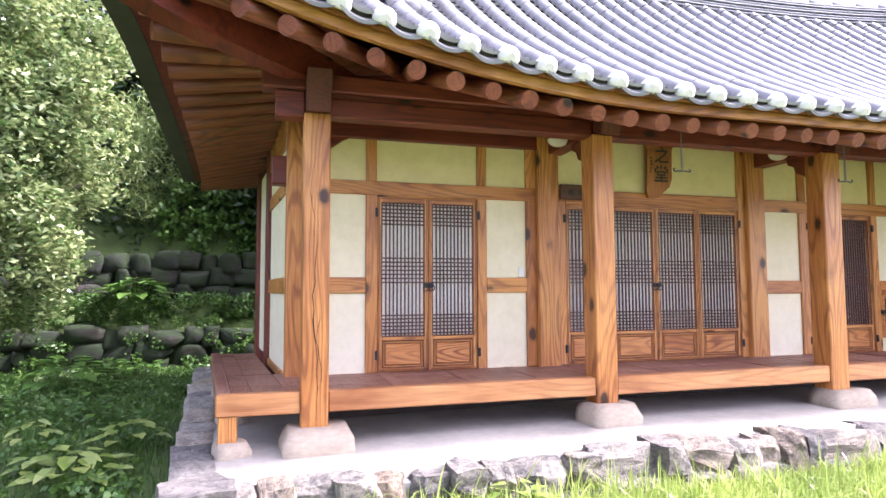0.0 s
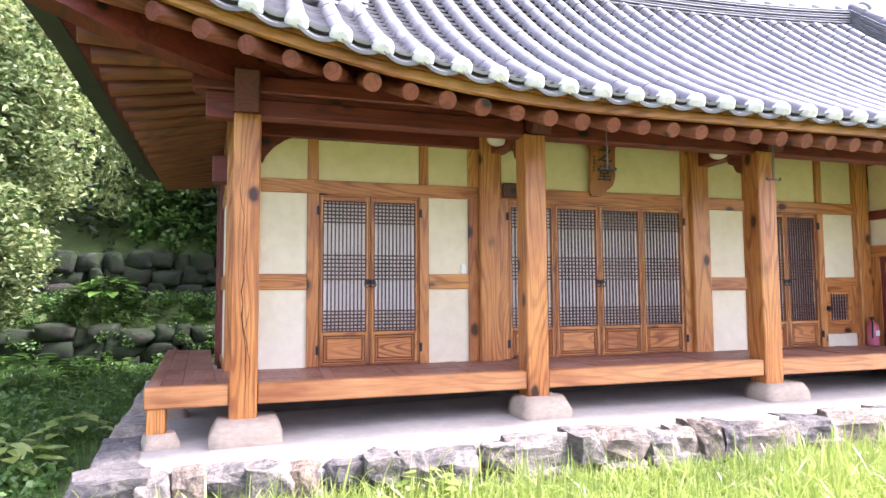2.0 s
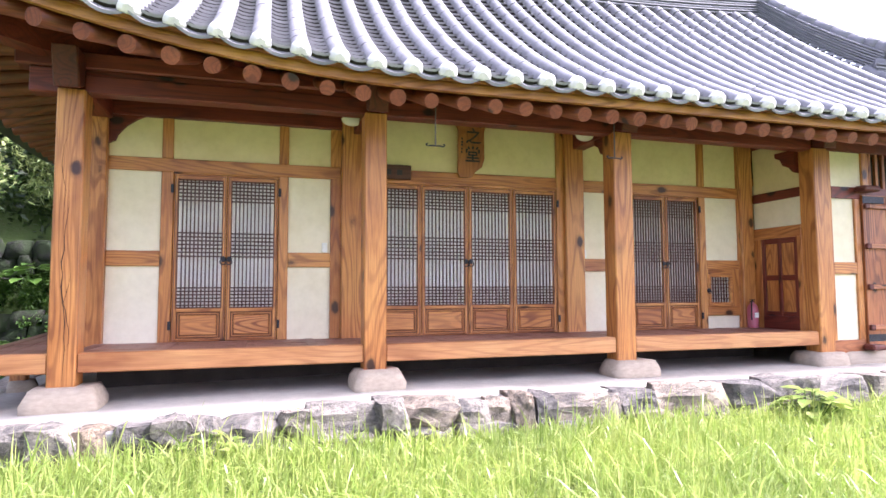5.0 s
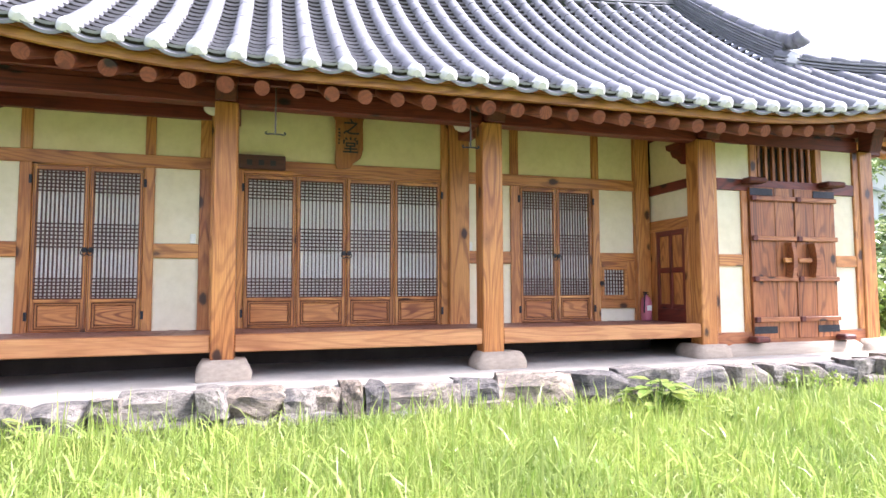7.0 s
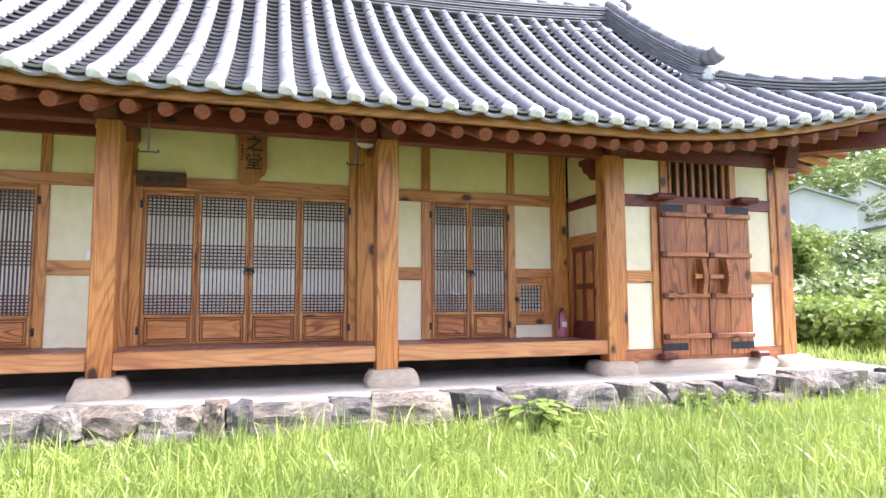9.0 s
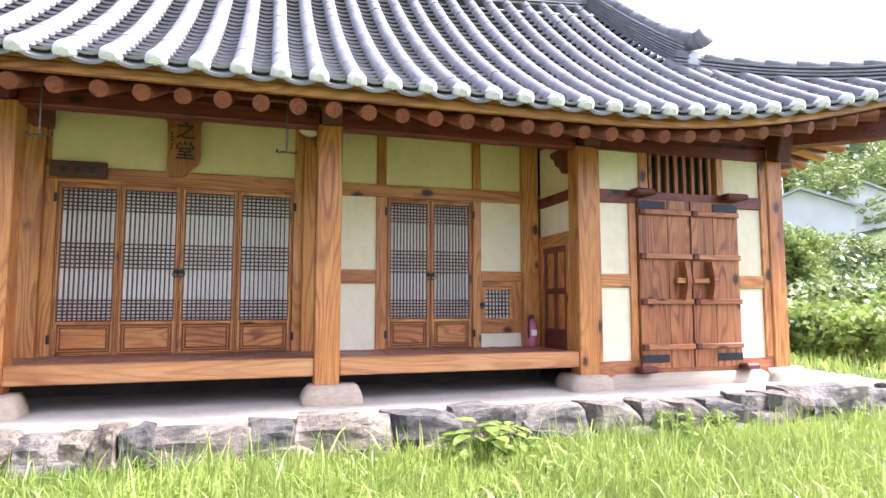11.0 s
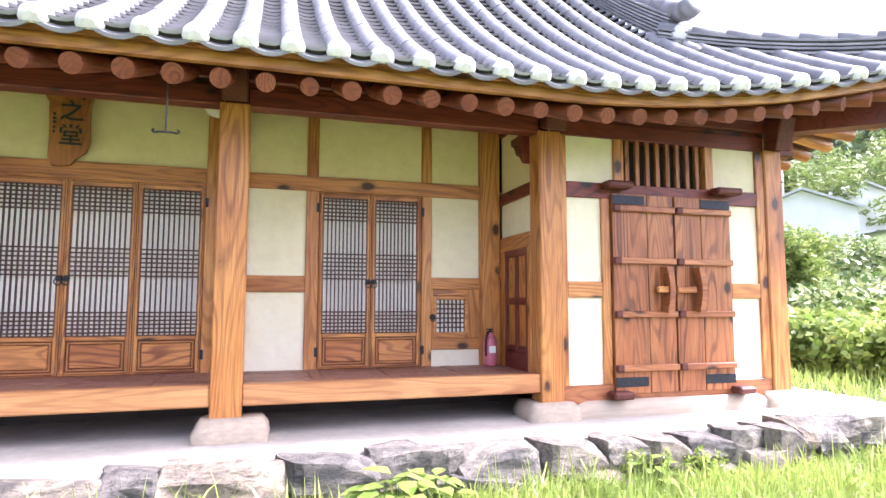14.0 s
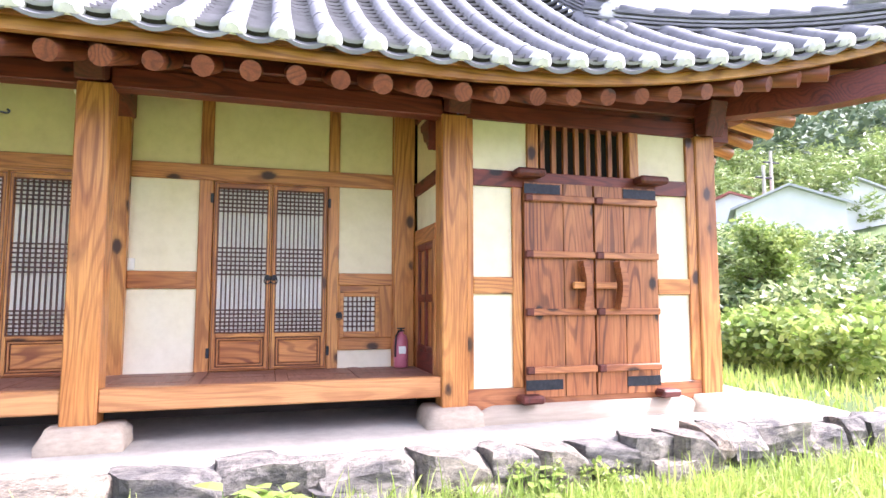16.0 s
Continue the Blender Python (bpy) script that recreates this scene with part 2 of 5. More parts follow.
def thing(name, label, category, group="", kind="", at=(0, 0, 0)):
    ob = new(name)
    ob.location = at
    return tagged(ob, label, category, group, kind)


def bm_box(bm, x0, x1, y0, y1, z0, z1, bevel=0.0):
    r = bmesh.ops.create_cube(bm, size=1.0, matrix=Matrix.Translation(((x0 + x1) / 2, (y0 + y1) / 2, (z0 + z1) / 2)) @ Matrix.Diagonal((x1 - x0, y1 - y0, z1 - z0, 1)))
    if bevel:
        bmesh.ops.bevel(bm, geom=list({e for v in r["verts"] for e in v.link_edges}), offset=bevel, segments=1, affect="EDGES")
    return bm


def box(name, x0, x1, y0, y1, z0, z1, material, parent=None, bevel=0.006, label=""):
    return part(name, bm_box(bmesh.new(), x0, x1, y0, y1, z0, z1, bevel), material, parent, label)


def smooth(ob):
    ob.data.polygons.foreach_set("use_smooth", [True] * len(ob.data.polygons))
    return ob


def mesh_of(name, verts, faces):
    me = bpy.data.meshes.new(name)
    me.from_pydata(verts, [], faces)
    me.update()
    return me


def quads_mesh(name, v, per=4):
    """One mesh of many separate quads, from an array of their corners (n, 4, 3)."""
    n = len(v)
    me = bpy.data.meshes.new(name)
    me.vertices.add(n * per)
    me.vertices.foreach_set("co", np.asarray(v, dtype=np.float32).ravel())
    me.loops.add(n * per)
    me.loops.foreach_set("vertex_index", np.arange(n * per, dtype=np.int32))
    me.polygons.add(n)
    me.polygons.foreach_set("loop_start", np.arange(0, n * per, per, dtype=np.int32))
    me.update(calc_edges=True)
    return me


def leaf_quads(centres, rng, length, width, up=0.3, droop=0.2):
    """Leaves (diamond quads, bent a little) at random turns round their centres."""
    n = len(centres)
    d = rng.normal(size=(n, 3))
    d[:, 2] = d[:, 2] * 0.5 - droop
    d /= np.linalg.norm(d, axis=1)[:, None]
    s = rng.normal(size=(n, 3))
    s[:, 2] *= 1 - up
    s -= (s * d).sum(1)[:, None] * d
    s /= np.linalg.norm(s, axis=1)[:, None] + 1e-6
    L = length * rng.uniform(0.6, 1.25, (n, 1))
    W = width * rng.uniform(0.7, 1.2, (n, 1))
    nrm = np.cross(d, s)
    a = centres - d * L * 0.5
    c = centres + d * L * 0.5
    b = centres + s * W * 0.5 + nrm * L * 0.08 - d * L * 0.06
    e = centres - s * W * 0.5 + nrm * L * 0.08 - d * L * 0.06
    return np.stack([a, b, c, e], axis=1)


def blob_points(rng, n, clumps, spread):
    """Points gathered round clump centres, denser towards each clump's skin."""
    k = rng.integers(0, len(clumps), n)
    d = rng.normal(size=(n, 3))
    d /= np.linalg.norm(d, axis=1)[:, None]
    r = rng.uniform(0.35, 1.0, (n, 1)) ** 0.6
    return clumps[k] + d * r * spread * rng.uniform(0.7, 1.1, (n, 1))


def crown_clumps(rng, n, centre, radii, hollow=0.45):
    d = rng.normal(size=(n, 3))
    d /= np.linalg.norm(d, axis=1)[:, None]
    r = rng.uniform(hollow, 1.0, (n, 1))
    return np.array(centre) + d * r * np.array(radii)


def tube(bm, a, b, r0, r1, sides=8):
    """A tapered limb from a to b."""
    a, b = Vector(a), Vector(b)
    m = (b - a).to_track_quat("Z", "Y").to_matrix().to_4x4()
    bmesh.ops.create_cone(bm, cap_ends=True, segments=sides, radius1=r0, radius2=r1, depth=(b - a).length, matrix=Matrix.Translation((a + b) / 2) @ m)


# ---- ground ----
def ground_z(x, y):
    z = -0.2 + 0.042 * min(0.0, max(-6.0, y + 0.9))
    if y > -0.9:
        z = -0.22
    if x > 11.0:
        k = min(1.0, (x - 11.0) / 1.2)
        z = z + (0.05 - z) * k * (1.0 if y > -0.9 else 0.55) + 0.026 * max(0, min(26.0, x - 12.0)) ** 1.6 * (0.25 + 0.75 * min(1, max(0, (y + 8) / 8)))
    if y > 7.95:
        z = max(z, 0.55 + 0.6 * min(1.0, (y - 7.95) / 0.8))
    if y > 8.95:
        z = max(z, 2.0 + 1.25 * min(6.0, y - 8.95)) if x < 9 else max(z, 2.0 + 0.2 * min(6.0, y - 8.95))
    r = math.hypot(x - 6.0, y)
    if r > 42:
        rise = 0.33 * min(r - 42, 70) * max(0.0, min(1.0, (y + 25) / 30.0))
        z = min(z, 9.0) + rise
    return min(z, 45.0)


def build_ground():
    xs = sorted(set([-260, -160, -100, -70, -50, -36, -26, -18] + [round(-14 + 0.5 * i, 2) for i in range(76)] + [25, 27, 30, 33, 37, 42, 48, 55, 65, 75, 90, 110, 135, 170, 220, 300]))
    ys = sorted(set([-260, -150, -90, -60, -40, -26, -18, -14] + [round(-12 + 0.6 * i, 2) for i in range(19)] + [-0.95, -0.85] + [0.2 + 0.8 * i for i in range(10)] + [7.9, 7.97, 8.3, 8.6, 8.75, 8.9, 8.97, 9.3, 10, 11, 12, 14, 16, 19, 23, 28, 34, 41, 49, 58, 70, 85, 105, 130, 170, 230, 300]))
    verts = [(x, y, ground_z(x, y) + 0.035 * noise.noise((x * 0.9, y * 0.9, 0))) for y in ys for x in xs]
    w = len(xs)
    faces = [(j * w + i, j * w + i + 1, (j + 1) * w + i + 1, (j + 1) * w + i) for j in range(len(ys) - 1) for i in range(w - 1)]
    ob = part("ground", mesh_of("ground", verts, faces), GROUND)
    return tagged(smooth(ob), "grassy soil rising to a wooded bank", "ground", kind="structure")


build_ground()


def terrace_z(x):
    return 0.025 + 0.055 * min(1.0, max(0.0, (x + 0.7) / 3.2)) + 0.012 * max(0.0, (x - 5) / 5)


def build_terrace():
    """Concrete slab under the house, open grid with a skirt."""
    xs = [-0.86] + [-0.5 + 0.5 * i for i in range(25)] + [11.9]
    ys = [-0.72, -0.3, 0.2, 0.7, 1.2, 2.2, 3.2, 4.2, 5.6]
    verts, faces = [], []
    for y in ys:
        for x in xs:
            xx = x - 0.085 * max(0, y + 0.7) if x < -0.8 else x
            verts.append((xx, y, terrace_z(x) + 0.008 * noise.noise((x * 2, y * 2, 3))))
    w = len(xs)
    faces = [(j * w + i, j * w + i + 1, (j + 1) * w + i + 1, (j + 1) * w + i) for j in range(len(ys) - 1) for i in range(w - 1)]
    n = len(verts)
    rim = list(range(w)) + [j * w + w - 1 for j in range(1, len(ys))] + [(len(ys) - 1) * w + i for i in range(w - 2, -1, -1)] + [j * w for j in range(len(ys) - 2, 0, -1)]
    verts += [(verts[i][0], verts[i][1], -0.4) for i in rim]
    faces += [(rim[(k + 1) % len(rim)], rim[k], n + k, n + (k + 1) % len(rim)) for k in range(len(rim))]
    ob = part("terrace", mesh_of("terrace", verts, faces), CONCRETE)
    return tagged(ob, "pale swept concrete terrace floor round the house", "terrace", kind="structure")


build_terrace()


# ---- stones ----
def stone_mesh(seed, sharp=0.75, rough=0.12, splits=7, deep=0.43):
    """An uneven block within a unit cube, softened at its corners and split along a few planes."""
    rng = random.Random(seed)
    bm = bmesh.new()
    bmesh.ops.create_cube(bm, size=1.0)
    bmesh.ops.subdivide_edges(bm, edges=bm.edges[:], cuts=3, use_grid_fill=True)
    off = Vector((rng.uniform(0, 50), rng.uniform(0, 50), rng.uniform(0, 50)))
    planes = []
    for _ in range(splits):
        d = Vector((rng.gauss(0, 1), rng.gauss(0, 1), rng.gauss(0, 0.8))).normalized()
        planes.append((d, rng.uniform(deep, deep + 0.14)))
    for v in bm.verts:
        c = v.co.copy()
        ball = c.normalized() * 0.62
        v.co = c * sharp + ball * (1 - sharp)
        v.co += Vector(noise.noise_vector(c * 1.5 + off)) * rough
        for d, reach in planes:
            over = v.co.dot(d) - reach
            if over > 0:
                v.co -= d * over
        v.co += Vector(noise.noise_vector(c * 3.5 + off)) * 0.03
    me = bpy.data.meshes.new("stone")
    bm.to_mesh(me)
    bm.free()
    me.polygons.foreach_set("use_smooth", [True] * len(me.polygons))
    return me


def plinth_mesh(seed):
    """A hewn plinth stone: flat top, sides spreading to a wider foot."""
    rng = random.Random(seed)
    bm = bmesh.new()
    bmesh.ops.create_cube(bm, size=1.0)
    bmesh.ops.subdivide_edges(bm, edges=bm.edges[:], cuts=3, use_grid_fill=True)
    off = Vector((rng.uniform(0, 50), rng.uniform(0, 50), 0))
    for v in bm.verts:
        c = v.co.copy()
        round_off = 1.0 - 0.16 * max(0.0, abs(c.x) + abs(c.y) - 0.75)
        taper = (1.0 if c.z < 0.2 else 0.93) - (0.13 if c.z > 0.45 else 0.0)
        v.co.x, v.co.y = c.x * taper * round_off, c.y * taper * round_off
        v.co += Vector(noise.noise_vector(c * 2.2 + off)) * Vector((0.05, 0.05, 0.0 if c.z > 0.4 else 0.05)).length * 0.6
    me = bpy.data.meshes.new("plinth_stone")
    bm.to_mesh(me)
    bm.free()
    me.polygons.foreach_set("use_smooth", [True] * len(me.polygons))
    return me


STONES = [stone_mesh(100 + i, 0.93, 0.12) for i in range(14)]
for me_ in STONES:
    me_.polygons.foreach_set("use_smooth", [False] * len(me_.polygons))
SLABS = [stone_mesh(150 + i, 1.0, 0.05, 3, 0.5) for i in range(6)]
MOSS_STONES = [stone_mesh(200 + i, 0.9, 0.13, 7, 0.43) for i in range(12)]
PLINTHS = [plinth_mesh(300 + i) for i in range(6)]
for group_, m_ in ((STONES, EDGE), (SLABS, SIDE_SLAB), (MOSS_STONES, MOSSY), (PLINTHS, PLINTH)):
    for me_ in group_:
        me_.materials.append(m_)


def lay_stone(me, parent, x, y, z, sx, sy, sz, turn=0.0, name="stone", tip=0.0):
    ob = new(name, me)
    ob.parent = parent
    ob.matrix_local = Matrix.LocRotScale((x, y, z), Euler((0, tip, turn)), (sx, sy, sz))
    return ob


def build_edges():
    rng = random.Random(5)
    front = thing("terrace_edge_front", "rough grey fieldstones edging the concrete terrace", "stone edging", kind="structure")
    box("mortar", -0.95, 12.2, -0.86, -0.7, -0.5, 0.0, MORTAR, front, 0.01)
    x = -1.0
    while x < 12.3:
        big = rng.random()
        w = rng.uniform(0.17, 0.27) if big < 0.3 else rng.uniform(0.28, 0.46) if big < 0.75 else rng.uniform(0.5, 0.78)
        h = rng.uniform(0.17, 0.24) + (0.05 if w > 0.5 else 0.0)
        top = terrace_z(x) + rng.uniform(-0.03, 0.03)
        lay_stone(rng.choice(STONES), front, x + w / 2, -0.8 + rng.uniform(-0.045, 0.03), top - h / 2, w * 1.17, rng.uniform(0.32, 0.44), h * 1.22, rng.uniform(-0.14, 0.14), "stone", rng.uniform(-0.05, 0.05))
        x += w
    x = -0.95
    while x < 12.3:
        w = rng.uniform(0.16, 0.6)
        if rng.random() < 0.86:
            lay_stone(rng.choice(STONES), front, x + w / 2, -0.85 + rng.uniform(-0.04, 0.03), terrace_z(x) - 0.3 + rng.uniform(-0.03, 0.03), w * 1.15, rng.uniform(0.32, 0.44), rng.uniform(0.22, 0.29), rng.uniform(-0.16, 0.16), "stone", rng.uniform(-0.15, 0.15))
        x += w
    side = thing("terrace_edge_side", "worn flat pale stones edging the terrace beside the grass", "stone edging", kind="structure")
    y = -0.62
    while y < 5.6:
        d = rng.uniform(0.35, 0.75)
        lay_stone(rng.choice(SLABS), side, -0.87 - 0.085 * (y + 0.6) + rng.uniform(-0.015, 0.015), y + d / 2, terrace_z(-1) - 0.125, rng.uniform(0.3, 0.36), d * 1.06, 0.27, 0.08 + rng.uniform(-0.04, 0.04))
        y += d
    east = thing("terrace_edge_east", "pale stones edging the terrace beside the meadow", "stone edging", kind="structure")
    y = -0.5
    while y < 5.6:
        d = rng.uniform(0.35, 0.6)
        lay_stone(rng.choice(SLABS), east, 12.0, y + d / 2, terrace_z(12) - 0.14, 0.36, d * 1.06, 0.28, rng.uniform(-0.08, 0.08))
        y += d


build_edges()


def build_bank_walls():
    rng = random.Random(9)
    for name, y, z0, z1, x0, x1, rows in (("retaining_wall_lower", 7.85, -0.4, 0.6, -9.5, 6.0, 3), ("retaining_wall_upper", 8.85, 1.0, 2.1, -9.5, 6.0, 3)):
        wall = thing(name, "dark mossy dry-stone retaining wall below the bank", "retaining wall", kind="structure")
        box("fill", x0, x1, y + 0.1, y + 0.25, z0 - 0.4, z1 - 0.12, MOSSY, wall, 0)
        h = (z1 - z0) / rows
        for r in range(rows):
            x = x0 + rng.uniform(0, 0.3)
            while x < x1:
                w = rng.uniform(0.26, 0.72)
                hh = h * rng.uniform(0.95, 1.3)
                lay_stone(rng.choice(MOSS_STONES), wall, x + w / 2, y + rng.uniform(-0.05, 0.05), z0 + h * (r + 0.5) + rng.uniform(-0.06, 0.06), w * 1.02, rng.uniform(0.34, 0.5), hh, rng.uniform(-0.1, 0.1), "stone", rng.uniform(-0.12, 0.12))
                x += w


build_bank_walls()

# ---- columns and their stones ----
COLS = [(-0.11, 0.11), (2.55, 2.77), (5.32, 5.56), (8.15, 8.38), (10.77, 11.0)]


def build_column(name, x0, x1, y0, y1, z0, z1, label):
    col = part(name, bm_box(bmesh.new(), x0, x1, y0, y1, z0, z1, 0.012), WOOD_Z)
    return tagged(col, label, "column", "timber columns")


for i, (x0, x1) in enumerate(COLS):
    build_column("porch_column", x0, x1, -0.02, 0.21, 0.2, 2.78, "square varnished pine column with knots and drying cracks")
    zt = terrace_z(x0)
    cx = (x0 + x1) / 2
    if i < 3:
        wide = (0.58, 0.5, 0.58)[i]
        ob = new("plinth_stone", PLINTHS[i])
        ob.matrix_world = Matrix.LocRotScale((cx + (0.03, 0.02, 0.05)[i], (0.06, 0.03, 0.03)[i], zt + 0.06), Euler((0, 0, (0.05, 0.08, 0.03)[i])), (wide, (0.5, 0.4, 0.38)[i], (0.25, 0.25, 0.22)[i]))
        tagged(ob, "rough-hewn pinkish granite plinth stone under a column", "plinth stone", "plinth stones")
CRACK = plain("crack_shadow", (0.03, 0.012, 0.008), 0.9)


def crack(x, z0, z1, width, seed):
    """A drying crack running down a column's front face."""
    rng = random.Random(seed)
    n = 16
    left, right = [], []
    for k in range(n + 1):
        z = z0 + (z1 - z0) * k / n
        xx = x + rng.uniform(-0.008, 0.008) + 0.02 * math.sin(k * 0.5)
        w = width * math.sin(math.pi * (k + 0.3) / (n + 0.6)) * rng.uniform(0.5, 1.0)
        left.append((xx - w, -0.0212, z)), right.append((xx + w, -0.0212, z))
    me = mesh_of("crack", left + right, [(k, n + 1 + k, n + 2 + k, k + 1) for k in range(n)])
    return part("crack", me, CRACK, first_column)


first_column = next(o for o in scene.objects if o.name == "porch_column")
crack(0.0, 0.22, 1.9, 0.006, 1)
crack(0.03, 0.5, 1.2, 0.004, 2)
crack(-0.03, 1.6, 2.5, 0.003, 3)
for x0, x1 in ((8.0, 8.5), (10.62, 11.2)):
    ob = new("plinth_stone", PLINTHS[3 if x0 < 9 else 4])
    ob.matrix_world = Matrix.LocRotScale(((x0 + x1) / 2, 0.1, terrace_z(x0) + 0.04), Euler((0, 0, 0)), (x1 - x0, 0.46, 0.24))
    tagged(ob, "rough-hewn pinkish granite plinth stone under a column", "plinth stone", "plinth stones")
ob = new("sill_stone", PLINTHS[5])
ob.matrix_world = Matrix.LocRotScale((9.6, 0.12, terrace_z(9) + 0.03), Euler((0, 0, 0)), (2.45, 0.4, 0.24))
tagged(ob, "long low reddish stone under the storeroom sill", "sill stone")
for x0, x1 in ((-0.22, 0.06), (2.44, 2.68), (5.24, 5.5), (7.93, 8.14)):
    build_column("wall_column", x0, x1, 0.95, 1.17, 0.42, 3.3, "square pine wall column with dark knots")

# ---- beams ----
beams = thing("beam_frame", "dark red-stained pine beams carried by the columns", "beams", kind="structure")
for a, b in zip(COLS, COLS[1:]):
    box("lintel_beam", a[1] - 0.02, b[0] + 0.02, 0.015, 0.175, 2.76, 2.92, BEAM_X, beams, 0.01)
    box("purlin_rail", a[1] - 0.02, b[0] + 0.02, 0.04, 0.15, 2.92, 2.97, BEAM_X, beams, 0.004)
box("purlin", -0.45, 11.4, 0.0, 0.2, 2.97, 3.12, BEAM_X, beams, 0.015)
box("beam_end", -0.34, -0.1, 0.02, 0.18, 2.74, 2.97, BEAM_X, beams, 0.012)
box("beam_end", 11.0, 11.22, 0.02, 0.18, 2.74, 2.97, BEAM_X, beams, 0.012)
box("beam_end", -0.36, -0.12, 0.97, 1.13, 2.34, 2.62, BEAM_X, beams, 0.012)
for x0, x1 in COLS:
    cx = (x0 + x1) / 2
    bm = bmesh.new()
    bm_box(bm, cx - 0.1, cx + 0.1, -0.26, 0.0, 2.8, 3.08)
    for v in bm.verts:
        if v.co.y < -0.2 and v.co.z < 2.9:
            v.co.y += 0.1
            v.co.z -= 0.06
    bmesh.ops.bevel(bm, geom=bm.edges[:], offset=0.012, segments=1, affect="EDGES")
    part("beam_head", bm, DARK_WOOD, beams)
    box("cross_beam", cx - 0.09, cx + 0.09, 0.19, 1.0, 2.8, 3.05, BEAM_Y, beams, 0.01)
    if cx < 9:
        bx = cx if cx < 8 else 8.13
        bm = bmesh.new()
        prof = [(0, 2.8), (0.3, 2.8), (0.29, 2.74), (0.21, 2.70), (0.17, 2.62), (0.08, 2.58), (0.03, 2.52), (0, 2.50)]
        f0 = [bm.verts.new((bx - 0.045, 0.21 + py, pz)) for py, pz in prof]
        f1 = [bm.verts.new((bx + 0.045, 0.21 + py, pz)) for py, pz in prof]
        bm.faces.new(f0), bm.faces.new(f1)
        for k in range(len(prof)):
            bm.faces.new((f0[k], f0[(k + 1) % len(prof)], f1[(k + 1) % len(prof)], f1[k]))
        bmesh.ops.recalc_face_normals(bm, faces=bm.faces[:])
        part("bracket", bm, BEAM_Y, beams)
box("wall_beam", -0.2, 2.5, 0.97, 1.13, 2.85, 3.12, BEAM_X, beams, 0.01)
box("wall_beam", 2.5, 8.2, 0.97, 1.13, 3.05, 3.3, BEAM_X, beams, 0.01)

# ---- walls ----
WALL_Y = 1.04


def wall_piece(name, label):
    return thing(name, label, "wall", kind="structure")


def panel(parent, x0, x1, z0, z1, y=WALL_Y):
    # panels above z 2.4 take the tone with grass bounce mixed in
    return box("plaster_panel", x0, x1, y, y + 0.1, z0, z1, BOUNCE_PLASTER if z0 > 2.4 else PLASTER, parent, 0)


def post(parent, x0, x1, z0, z1, y=WALL_Y):
    return box("post", x0, x1, y - 0.03, y + 0.11, z0, z1, WOOD_Z, parent, 0.006)


def rail(parent, x0, x1, z0, z1, y=WALL_Y, m=None):
    return box("rail", x0, x1, y - 0.028, y + 0.108, z0, z1, m or WOOD_X, parent, 0.006)


def bay(wall, p0, p1, d0, d1, q0, q1, end, ztop, zr, mid, low=0.485):
    """A bay: panels p0..p1 and q0..q1 on either side of a door between d0 and d1."""
    post(wall, p1, d0, low, zr[0])
    post(wall, d1, q0, low, zr[0])
    post(wall, q1, end, low, zr[0])
    rail(wall, p0, end, zr[0], zr[1])
    post(wall, p1, d0 - 0.01, zr[1], ztop)
    post(wall, d1, q0, zr[1], ztop)
    post(wall, q1, end, zr[1], ztop)
    for a, b in ((p0, p1), (d0 - 0.01, d1), (q0, q1)):
        panel(wall, a, b, zr[1], ztop)
    rail(wall, p0, p1, mid[0], mid[1])
    panel(wall, p0, p1, mid[1], zr[0])
    panel(wall, p0, p1, low, mid[0])
    rail(wall, p0, end, 0.42, low)


wall_1 = wall_piece("wall_west_room", "cream plaster wall in a pine frame")
bay(wall_1, 0.06, 0.565, 0.684, 1.757, 1.86, 2.32, 2.44, 2.85, (2.28, 2.42), (1.28, 1.44))
rail(wall_1, 1.86, 2.32, 1.28, 1.44)
panel(wall_1, 1.86, 2.32, 1.44, 2.28)
panel(wall_1, 1.86, 2.32, 0.485, 1.28)
bm = bmesh.new()
arch = [(0.06, 2.86), (0.42, 2.86), (0.33, 2.82), (0.22, 2.74), (0.14, 2.64), (0.12, 2.58), (0.06, 2.55)]
f0 = [bm.verts.new((px, 1.0, pz)) for px, pz in arch]
f1 = [bm.verts.new((px, 1.05, pz)) for px, pz in arch]
bm.faces.new(f0), bm.faces.new(f1[::-1])
for k in range(len(arch)):
    bm.faces.new((f0[k], f0[(k + 1) % len(arch)], f1[(k + 1) % len(arch)], f1[k]))
part("arched_bracket", bm, BEAM_X, wall_1)

wall_2 = wall_piece("wall_hall", "cream plaster wall over four lattice doors")
post(wall_2, 2.68, 2.795, 0.485, 2.3)
post(wall_2, 5.142, 5.24, 0.485, 3.05)
post(wall_2, 2.68, 2.72, 2.43, 3.05)
rail(wall_2, 2.68, 5.142, 2.3, 2.43)
panel(wall_2, 2.72, 5.142, 2.43, 3.05)
rail(wall_2, 2.68, 5.24, 0.42, 0.485)

wall_3 = wall_piece("wall_east_room", "cream plaster wall in a pine frame with a low hatch")
bay(wall_3, 5.5, 6.085, 6.21, 7.277, 7.385, 7.92, 7.94, 3.05, (2.27, 2.42), (1.25, 1.41))
panel(wall_3, 7.385, 7.92, 1.41, 2.27)
rail(wall_3, 7.385, 7.92, 1.29, 1.41)
post(wall_3, 7.385, 7.405, 0.66, 1.29)
box("board", 7.79, 7.92, 1.02, 1.14, 0.78, 1.29, WOOD_Z, wall_3, 0.004)
rail(wall_3, 7.4, 7.92, 0.66, 0.78)
rail(wall_3, 7.4, 7.79, 1.22, 1.29)
panel(wall_3, 7.385, 7.92, 0.485, 0.66)

